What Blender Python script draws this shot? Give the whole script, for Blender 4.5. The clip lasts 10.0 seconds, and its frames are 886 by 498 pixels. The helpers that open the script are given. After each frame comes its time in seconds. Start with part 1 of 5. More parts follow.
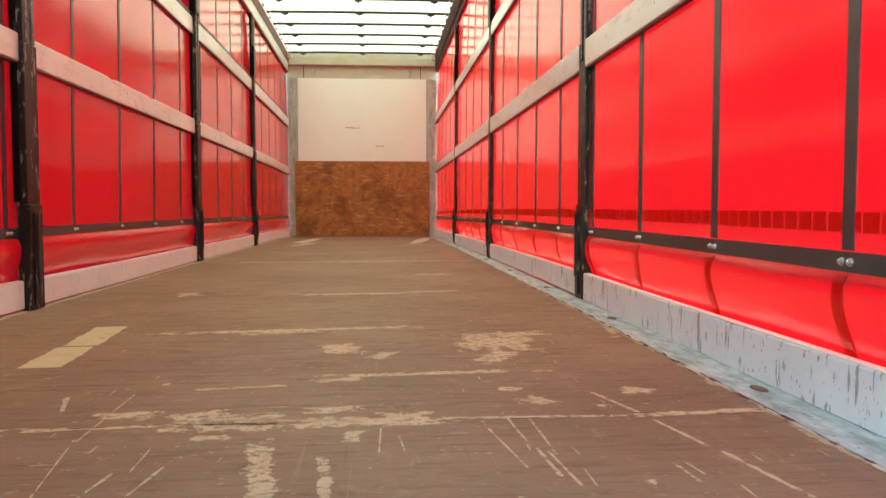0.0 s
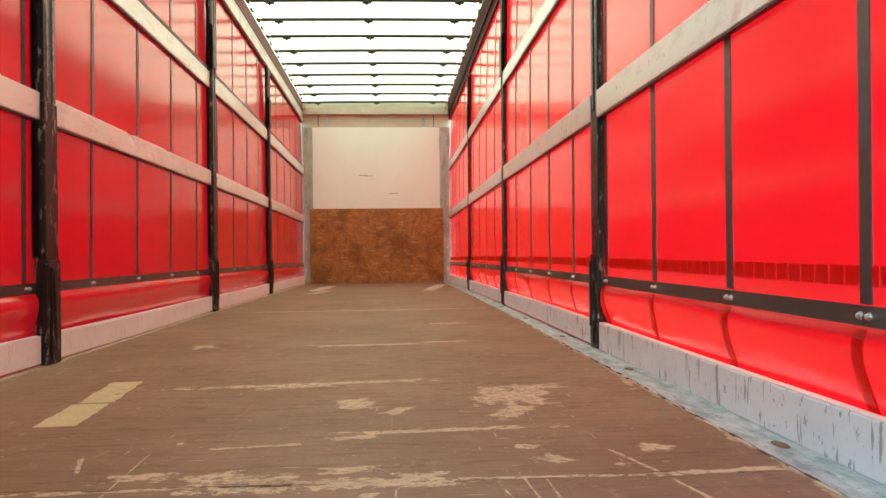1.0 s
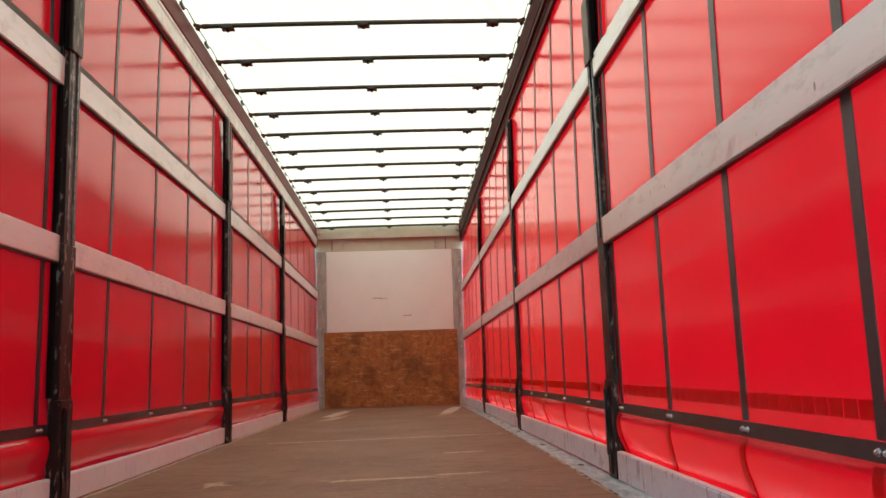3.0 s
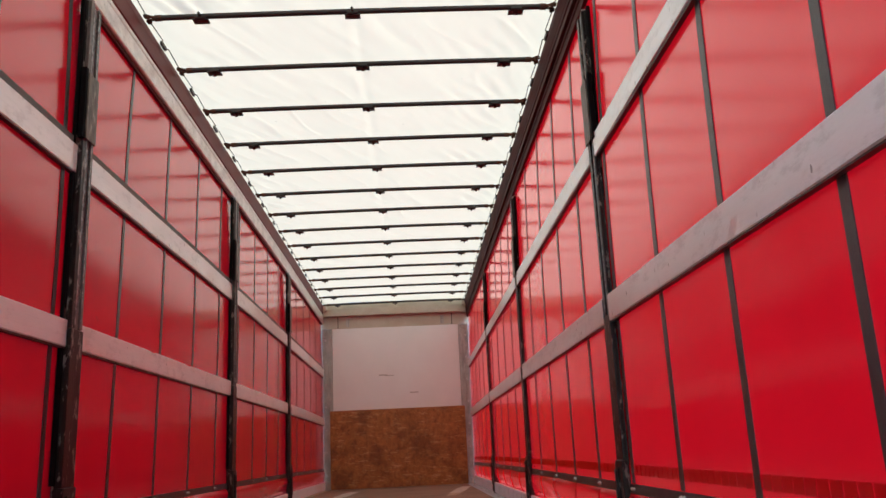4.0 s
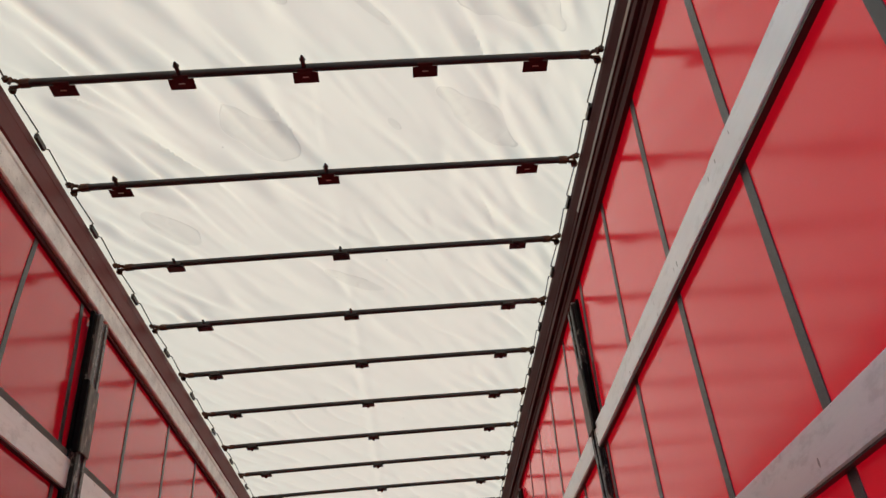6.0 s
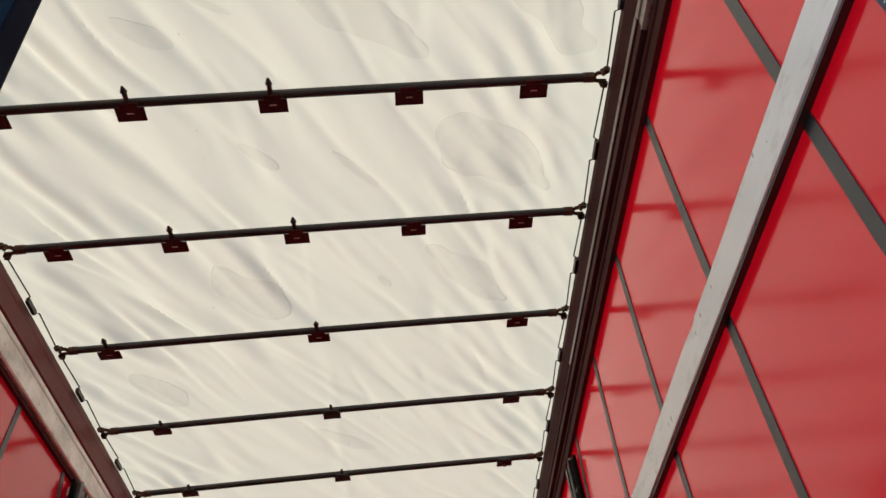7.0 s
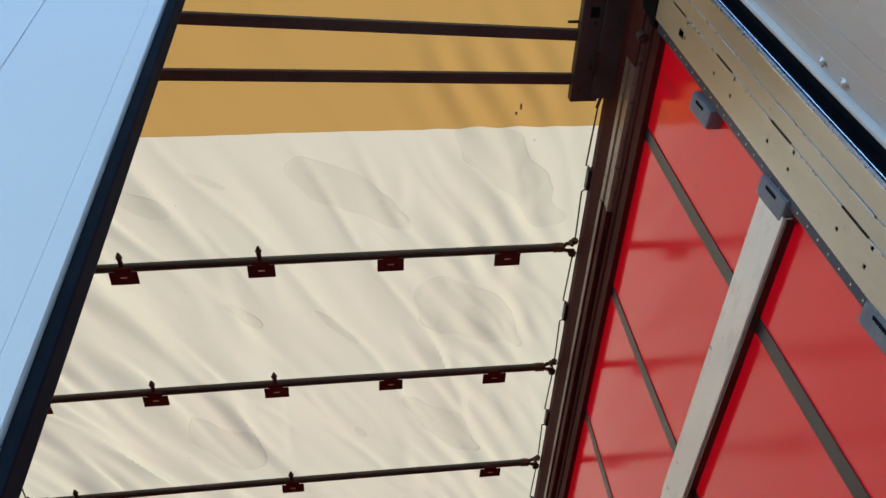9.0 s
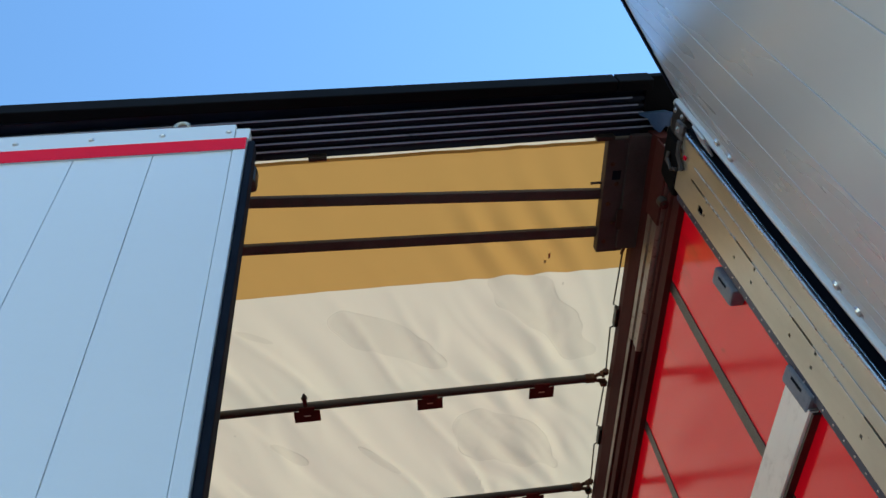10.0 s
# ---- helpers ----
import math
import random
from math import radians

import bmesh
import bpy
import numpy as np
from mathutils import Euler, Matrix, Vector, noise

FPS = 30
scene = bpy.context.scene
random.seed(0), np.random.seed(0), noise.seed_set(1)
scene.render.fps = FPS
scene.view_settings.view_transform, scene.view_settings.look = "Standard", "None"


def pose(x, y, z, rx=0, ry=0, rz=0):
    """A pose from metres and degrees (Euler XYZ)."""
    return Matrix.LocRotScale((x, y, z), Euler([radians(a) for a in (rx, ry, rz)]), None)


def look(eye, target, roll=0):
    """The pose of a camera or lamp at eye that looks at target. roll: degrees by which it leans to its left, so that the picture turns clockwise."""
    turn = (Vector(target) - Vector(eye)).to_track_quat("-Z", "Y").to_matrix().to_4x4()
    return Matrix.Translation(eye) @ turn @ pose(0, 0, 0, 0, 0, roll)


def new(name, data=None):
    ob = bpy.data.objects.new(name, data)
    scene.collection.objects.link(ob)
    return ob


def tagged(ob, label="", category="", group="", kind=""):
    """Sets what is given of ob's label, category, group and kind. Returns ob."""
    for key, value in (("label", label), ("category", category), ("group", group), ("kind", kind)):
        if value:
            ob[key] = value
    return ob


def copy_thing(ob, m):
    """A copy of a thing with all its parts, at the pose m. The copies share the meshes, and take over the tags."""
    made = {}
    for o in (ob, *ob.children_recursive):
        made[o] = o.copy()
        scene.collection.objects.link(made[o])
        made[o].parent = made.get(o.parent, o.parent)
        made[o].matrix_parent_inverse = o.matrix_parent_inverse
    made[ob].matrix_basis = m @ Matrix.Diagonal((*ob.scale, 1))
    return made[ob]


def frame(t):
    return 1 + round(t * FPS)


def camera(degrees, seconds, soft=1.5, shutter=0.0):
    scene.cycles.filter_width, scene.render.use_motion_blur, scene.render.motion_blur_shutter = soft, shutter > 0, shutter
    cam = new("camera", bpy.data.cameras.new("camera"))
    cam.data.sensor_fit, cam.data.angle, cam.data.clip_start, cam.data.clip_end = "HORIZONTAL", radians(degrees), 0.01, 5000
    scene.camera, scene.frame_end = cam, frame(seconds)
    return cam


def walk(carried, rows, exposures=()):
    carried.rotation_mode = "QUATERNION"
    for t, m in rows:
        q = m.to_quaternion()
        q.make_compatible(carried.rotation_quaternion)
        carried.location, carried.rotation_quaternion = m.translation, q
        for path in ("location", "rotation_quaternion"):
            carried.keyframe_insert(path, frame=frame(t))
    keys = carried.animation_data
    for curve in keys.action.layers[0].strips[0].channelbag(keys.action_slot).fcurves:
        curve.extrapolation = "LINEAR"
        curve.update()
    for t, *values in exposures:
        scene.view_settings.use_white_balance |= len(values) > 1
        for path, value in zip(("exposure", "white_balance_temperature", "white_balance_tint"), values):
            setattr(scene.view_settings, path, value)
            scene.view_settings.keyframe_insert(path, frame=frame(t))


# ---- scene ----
# ---------------------------------------------------------------- camera
cam = camera(57.8, 10.0)
PATH = [
    (0, (0.264, -0.471, 0.425), (0.417, 1.52, 0.317), -0.0),
    (0.5, (0.264, -0.473, 0.431), (0.399, 1.522, 0.368), -0.2),
    (1, (0.265, -0.472, 0.452), (0.383, 1.525, 0.455), -0.6),
    (1.5, (0.268, -0.477, 0.463), (0.371, 1.519, 0.534), -0.9),
    (2, (0.27, -0.482, 0.477), (0.366, 1.51, 0.623), -1.3),
    (2.5, (0.279, -0.49, 0.491), (0.374, 1.496, 0.713), -1.6),
    (4, (0.283, -0.517, 0.525), (0.362, 1.424, 1.001), -2.7),
    (4.5, (0.285, -0.53, 0.535), (0.382, 1.372, 1.141), -3.1),
    (5, (0.298, -0.533, 0.549), (0.406, 1.311, 1.316), -3.9),
    (5.5, (0.303, -0.534, 0.555), (0.415, 1.225, 1.501), -4.9),
    (6, (0.303, -0.539, 0.567), (0.413, 1.117, 1.683), -5.8),
    (7.5, (0.332, -0.567, 0.586), (0.505, 0.761, 2.07), -9.8),
    (8, (0.327, -0.577, 0.585), (0.519, 0.704, 2.108), -10.5),
    (8.5, (0.329, -0.611, 0.588), (0.542, 0.646, 2.129), -10.8),
    (8.7, (0.312, -0.636, 0.591), (0.548, 0.605, 2.142), -11.3),
    (8.8, (0.308, -0.676, 0.594), (0.546, 0.558, 2.149), -11.5),
    (9, (0.276, -0.795, 0.6), (0.526, 0.414, 2.174), -12.0),
    (9.2, (0.245, -0.892, 0.608), (0.503, 0.294, 2.198), -12.7),
    (9.3, (0.229, -0.936, 0.614), (0.489, 0.227, 2.220), -13.1),
    (9.5, (0.212, -1.038, 0.652), (0.471, 0.104, 2.273), -13.6),
    (9.7, (0.197, -1.108, 0.659), (0.451, 0.007, 2.300), -14.0),
    (10, (0.213, -1.164, 0.693), (0.431, -0.055, 2.343), -14.0),
]
EXPOSURES = [(0, 3.17, 6900, -25), (1.0, 3.14, 6900, -24), (2.0, 2.93, 6850, -16), (2.5, 2.72, 6800, -12), (4.0, 2.05, 6400, 8), (5.0, 1.76, 6450, 9),
             (6.2, 1.63, 6700, 9), (7.5, 1.57, 6950, 7), (8.7, 1.54, 7050, 7), (9.5, 1.31, 7250, 6), (10.0, 1.22, 7200, 6)]
walk(cam, [(t, look(eye, target, roll)) for t, eye, target, roll in PATH], EXPOSURES)

# ---------------------------------------------------------------- light
SUN_EL, SUN_AZ = 56.0, 76.0        # degrees; azimuth from ahead (+y) towards the right (+x)
world = bpy.data.worlds.new("sky")
scene.world = world
world.use_nodes = True
wn, wl = world.node_tree.nodes, world.node_tree.links
sky = wn.new("ShaderNodeTexSky")
sky.sky_type, sky.sun_disc = "NISHITA", False
sky.sun_elevation, sky.sun_rotation = radians(SUN_EL), radians(SUN_AZ)
sky.air_density, sky.dust_density, sky.ozone_density = 1.1, 0.0, 1.2
wn["Background"].inputs["Strength"].default_value = 0.15
rich = wn.new("ShaderNodeHueSaturation")
rich.inputs["Saturation"].default_value = 1.22
wl.new(sky.outputs["Color"], rich.inputs["Color"])
wl.new(rich.outputs["Color"], wn["Background"].inputs["Color"])
sun = new("sun", bpy.data.lights.new("sun", "SUN"))
sun.data.energy, sun.data.angle, sun.data.color = 3.19, radians(0.6), (1.0, 0.95, 0.86)
se, sa = radians(SUN_EL), radians(SUN_AZ)
SUN_DIR = Vector((math.sin(sa) * math.cos(se), math.cos(sa) * math.cos(se), math.sin(se)))
sun.matrix_world = look(SUN_DIR * 40, (0, 0, 0))


# ---------------------------------------------------------------- materials
class Nodes:
    """A small wrapper round one material's node tree."""

    def __init__(self, name):
        self.mat = bpy.data.materials.new(name)
        self.mat.use_nodes = True
        self.t = self.mat.node_tree
        self.bsdf = self.t.nodes["Principled BSDF"]
        self.out = self.t.nodes["Material Output"]

    def node(self, kind, **inputs):
        n = self.t.nodes.new(kind)
        for key, value in inputs.items():
            self.set(n, key, value)
        return n

    def set(self, n, key, value):
        socket = n.inputs[int(key[1:])] if key[0] == "i" and key[1:].isdigit() else n.inputs[key.replace("_", " ")]
        if isinstance(value, bpy.types.NodeSocket):
            self.t.links.new(value, socket)
        else:
            socket.default_value = value

    def place(self, scale=(1, 1, 1), spin=0.0):
        geo = self.node("ShaderNodeNewGeometry")
        m = self.node("ShaderNodeMapping", Vector=geo.outputs["Position"], Scale=scale, Rotation=(0, 0, spin))
        return m.outputs["Vector"]

    def local(self, scale=(1, 1, 1)):
        co = self.node("ShaderNodeTexCoord")
        m = self.node("ShaderNodeMapping", Vector=co.outputs["Object"], Scale=scale)
        return m.outputs["Vector"]

    def noise(self, vec, scale, detail=4.0, rough=0.55, twist=0.0):
        return self.node("ShaderNodeTexNoise", Vector=vec, Scale=scale, Detail=detail, Roughness=rough, Distortion=twist).outputs["Fac"]

    def ramp(self, fac, a, b):
        r = self.node("ShaderNodeMapRange", Value=fac)
        r.interpolation_type = "SMOOTHSTEP"
        r.inputs["From Min"].default_value, r.inputs["From Max"].default_value = a, b
        return r.outputs["Result"]

    def span(self, fac, lo, hi):
        return self.node("ShaderNodeMapRange", Value=fac, To_Min=lo, To_Max=hi).outputs["Result"]

    def mix(self, fac, a, b):
        m = self.node("ShaderNodeMix")
        m.data_type = "RGBA"
        for i, v in ((0, fac), (6, a), (7, b)):
            if isinstance(v, bpy.types.NodeSocket):
                self.t.links.new(v, m.inputs[i])
            else:
                m.inputs[i].default_value = (*v, 1) if isinstance(v, tuple) else v
        return m.outputs[2]

    def math(self, op, a, b=0.0):
        m = self.node("ShaderNodeMath", i0=a, i1=b)
        m.operation = op
        return m.outputs[0]

    def bump(self, height, strength, distance):
        b = self.node("ShaderNodeBump", Height=height, Strength=strength, Distance=distance)
        self.set(self.bsdf, "Normal", b.outputs["Normal"])
        return b.outputs["Normal"]

    def finish(self, color, rough, metal=0.0):
        self.set(self.bsdf, "Base Color", color)
        self.set(self.bsdf, "Roughness", rough)
        self.set(self.bsdf, "Metallic", metal)
        return self.mat


def surface(name, c1, c2, scale=6.0, rough=(0.4, 0.6), metal=0.0, bump=0.15, grain=90.0, stretch=(1, 1, 1), wear=None, wear_at=(0.62, 0.7), wear_scale=14.0, speck=0.35, gloss=0.5):
    """A worn everyday surface: two tones, grain, uneven gloss, and chips of a third colour."""
    n = Nodes(name)
    vec = n.place(stretch)
    big, fine = n.noise(vec, scale), n.noise(vec, grain, 3.0)
    col = n.mix(n.ramp(big, 0.3, 0.7), c1, c2)
    col = n.mix(n.math("MULTIPLY", n.ramp(fine, 0.45, 0.75), speck), col, tuple(c * 0.7 for c in c1))
    n.bsdf.inputs["Specular IOR Level"].default_value = gloss
    ro = n.span(n.noise(vec, scale * 2.3), *rough)
    if wear:
        chips = n.ramp(n.noise(vec, wear_scale, 6.0, 0.7), *wear_at)
        col = n.mix(chips, col, wear)
    n.bump(n.math("ADD", fine, n.math("MULTIPLY", big, 1.5)), bump, 0.004)
    return n.finish(col, ro, metal)


POOLS = (           # dried puddles on the tarpaulin: x, y, half length, half width, turn
    (0.32, 0.80, 0.23, 0.075, 35), (0.93, 0.76, 0.25, 0.105, 49), (0.79, 1.41, 0.27, 0.125, 36), (-0.27, 2.11, 0.20, 0.097, 49),
    (0.71, 2.09, 0.20, 0.067, 47), (0.23, 1.43, 0.16, 0.028, 49), (-0.18, 0.73, 0.09, 0.020, 27), (-0.41, 0.82, 0.10, 0.026, 34),
    (-0.14, 1.33, 0.09, 0.030, 38), (0.32, 2.08, 0.06, 0.024, 58), (-0.85, 2.75, 0.16, 0.08, 60), (0.1, 3.4, 0.2, 0.05, 40),
)
SHADE_SMEARS = (          # wrinkle shade painted dark beside the rear post, and one small smear: y, z, half length, half width, turn
    (0.30, 2.66, 0.13, 0.050, 82), (0.20, 2.62, 0.12, 0.035, 86), (0.36, 2.70, 0.07, 0.030, 84), (0.335, 2.295, 0.022, 0.010, 60),
)


def sheet_material(name, c1, c2, through_colour, share, rough, ripple, ripple_scale, dirt=(0.3, 0.25, 0.2), stretch=(1, 1, 1), spin=0.0, blotch=0.25, tide=0.0, shine=0.5, drips=0.0):
    """Coated fabric that lets some light through."""
    n = Nodes(name)
    vec = n.place(stretch, spin)
    big = n.noise(vec, 1.7, 5.0)
    col = n.mix(n.ramp(big, 0.3, 0.75), c1, c2)
    stain = n.math("MULTIPLY", n.ramp(n.noise(vec, 5.0, 7.0, 0.65), 0.6, 0.85), blotch)
    if tide:
        pool, sway = None, n.math("MULTIPLY", n.math("SUBTRACT", n.noise(n.place(), 3.8, 1.5, 0.4), 0.5), 2.0)
        for x, y, half, wide, turn in POOLS:
            m = n.node("ShaderNodeMapping", Vector=n.place(), Location=(x, y, 2.99), Rotation=(0, 0, radians(turn)), Scale=(half, wide, 1))
            m.vector_type = "TEXTURE"
            size = n.node("ShaderNodeVectorMath", i0=m.outputs["Vector"])
            size.operation = "LENGTH"
            pool = size.outputs["Value"] if pool is None else n.math("MINIMUM", pool, size.outputs["Value"])
        pool = n.math("SUBTRACT", 1.0, n.math("ADD", pool, sway))
        wet = n.ramp(pool, 0.0, 0.012)
        some = n.ramp(n.noise(n.place(), 5.5, 2.0), 0.44, 0.58)
        rim = n.math("MULTIPLY", some, n.math("MULTIPLY", wet, n.math("SUBTRACT", 1.0, n.ramp(pool, 0.012, 0.035))))
        stain = n.math("MINIMUM", n.math("ADD", stain, n.math("ADD", n.math("MULTIPLY", wet, 0.28), n.math("MULTIPLY", rim, tide))), 1.0)
    if tide:
        cell = n.node("ShaderNodeTexVoronoi", Vector=n.place((7.0, 5.0, 1)), Scale=1.0)
        pick = n.node("ShaderNodeSeparateXYZ", Vector=cell.outputs["Color"])
        fleck = n.math("MULTIPLY", n.ramp(n.math("SUBTRACT", 0.075, n.math("ADD", cell.outputs["Distance"], n.math("MULTIPLY", n.noise(n.place(), 70.0, 3.0, 0.7), 0.09))), -0.01, 0.006), n.math("GREATER_THAN", pick.outputs["X"], 0.45))
        stain = n.math("MAXIMUM", stain, n.math("MULTIPLY", fleck, 0.8))
    col = n.mix(stain, col, dirt)
    if drips:
        high = n.node("ShaderNodeSeparateXYZ", Vector=n.place())
        run = n.ramp(n.math("ADD", n.noise(n.place((1, 16.0, 0.9)), 1.6, 5.0, 0.6), n.math("MULTIPLY", n.math("SUBTRACT", high.outputs["Z"], 2.6), 0.45)), 0.60, 0.68)
        smear = n.ramp(n.noise(n.place((1, 5.0, 9.0)), 1.3, 7.0, 0.7), 0.70, 0.74)
        col = n.mix(n.math("MULTIPLY", n.math("MAXIMUM", run, smear), drips), col, dirt)
        # dark red patches put the shade of the wrinkles into the fabric's colour
        spot = None
        for y, z, half, wide, turn in SHADE_SMEARS:
            m = n.node("ShaderNodeMapping", Vector=n.place(), Location=(1.22, y, z), Rotation=(radians(turn), 0, 0), Scale=(0.3, half, wide))
            m.vector_type = "TEXTURE"
            size = n.node("ShaderNodeVectorMath", i0=m.outputs["Vector"])
            size.operation = "LENGTH"
            spot = size.outputs["Value"] if spot is None else n.math("MINIMUM", spot, size.outputs["Value"])
        ragged = n.math("MULTIPLY", n.noise(n.place((1, 9.0, 2.0)), 9.0, 6.0, 0.7), 1.4)
        mark = n.ramp(n.math("SUBTRACT", 1.75, n.math("ADD", spot, ragged)), 0.0, 0.9)
        col = n.mix(n.math("MULTIPLY", mark, 0.6), col, (0.20, 0.014, 0.010))
    weave = n.noise(n.place((1, 1, 1)), 260.0, 2.0)
    height = n.math("ADD", n.math("MULTIPLY", n.noise(vec, ripple_scale, 3.0), ripple), n.math("MULTIPLY", weave, 0.06 if tide else 0.015))
    if tide:
        height = n.math("ADD", height, n.math("MULTIPLY", n.math("MULTIPLY", some, n.ramp(pool, -0.05, 0.10)), 0.40))
    normal = n.bump(height, 0.5, 0.01)
    n.bsdf.inputs["Specular IOR Level"].default_value = shine
    n.finish(col, n.span(n.noise(vec, 3.0), rough * 0.85, rough * 1.25))
    glow = n.node("ShaderNodeBsdfTranslucent", Normal=normal)
    n.set(glow, "Color", n.mix(stain, through_colour, tuple(c * 0.72 for c in through_colour)))
    mixer = n.node("ShaderNodeMixShader", i0=share, i1=n.bsdf.outputs[0], i2=glow.outputs[0])
    n.set(n.out, "Surface", mixer.outputs[0])
    return n.mat


# scrapes in the deck: x, y, half length, half width, turn in degrees
JOINT_WEAR = (
    (-0.28, 1.09, 0.169, 0.0103, 4), (-0.04, 1.11, 0.098, 0.0587, 0), (0.22, 1.10, 0.161, 0.0313, 2), (0.58, 1.11, 0.202, 0.0086, -1),
    (0.93, 1.12, 0.146, 0.0148, 6), (-0.11, 1.18, 0.056, 0.0206, 24), (-0.26, 1.18, 0.059, 0.0254, 4), (-0.05, 1.01, 0.030, 0.0206, 6),
    (-0.07, 1.42, 0.096, 0.0090, 8), (0.16, 1.49, 0.060, 0.0191, 14), (0.39, 1.55, 0.243, 0.0172, 4), (-0.06, 2.30, 0.380, 0.0256, 7),
    (-0.07, 2.27, 0.113, 0.0377, 8), (0.14, 3.46, 0.25, 0.036, 4), (0.51, 3.55, 0.13, 0.022, 6), (0.05, 5.90, 0.85, 0.030, 4),
    (0.16, 1.20, 0.059, 0.0212, 5), (0.31, 1.13, 0.063, 0.0346, 4), (0.59, 4.60, 0.12, 0.030, 8),
)
SCRATCHES = (
    (-0.17, 0.78, 0.059, 0.0045, -98), (-0.14, 0.89, 0.072, 0.0020, -89), (-0.10, 0.79, 0.083, 0.0035, -98), (-0.29, 1.19, 0.191, 0.0023, -89),
    (-0.27, 0.86, 0.144, 0.0020, -81), (0.48, 0.94, 0.124, 0.0028, -82), (0.52, 1.02, 0.107, 0.0035, -86), (0.54, 0.83, 0.078, 0.0049, -86),
    (0.56, 1.00, 0.103, 0.0033, -89), (0.56, 0.79, 0.071, 0.0032, -85), (0.59, 0.75, 0.047, 0.0023, -90), (0.77, 1.21, 0.126, 0.0072, -75),
    (0.82, 0.99, 0.103, 0.0072, -78), (0.87, 0.76, 0.128, 0.0068, -80), (0.75, 0.76, 0.039, 0.0055, -85), (0.77, 0.78, 0.029, 0.0026, -82),
    (0.26, 0.97, 0.066, 0.0021, -91), (0.30, 0.94, 0.046, 0.0021, -85), (0.60, 0.88, 0.026, 0.0021, -86),
)
PATCHES = (
    (0.62, 2.01, 0.102, 0.1372, -4), (0.59, 1.77, 0.042, 0.0892, -28), (0.71, 2.16, 0.090, 0.0391, 11), (0.14, 1.93, 0.052, 0.0749, 17),
    (0.27, 1.82, 0.024, 0.0557, -26), (0.08, 0.74, 0.208, 0.0203, -82), (0.18, 0.70, 0.165, 0.0096, -85), (0.21, 1.00, 0.014, 0.0328, -4),
    (-0.41, 1.27, 0.067, 0.0053, -73), (0.85, 1.32, 0.029, 0.0379, -16), (0.60, 1.25, 0.039, 0.0264, -56), (0.74, 1.19, 0.018, 0.0122, -28),
    (0.56, 1.36, 0.023, 0.0173, -19), (0.68, 0.72, 0.009, 0.0114, -37), (1.05, 2.24, 0.128, 0.0118, -98), (-0.25, 1.47, 0.008, 0.0121, -4),
    (-0.66, 9.40, 0.55, 0.08, 84), (0.72, 9.80, 0.45, 0.07, 84), (-0.67, 3.50, 0.053, 0.0782, 24),
)


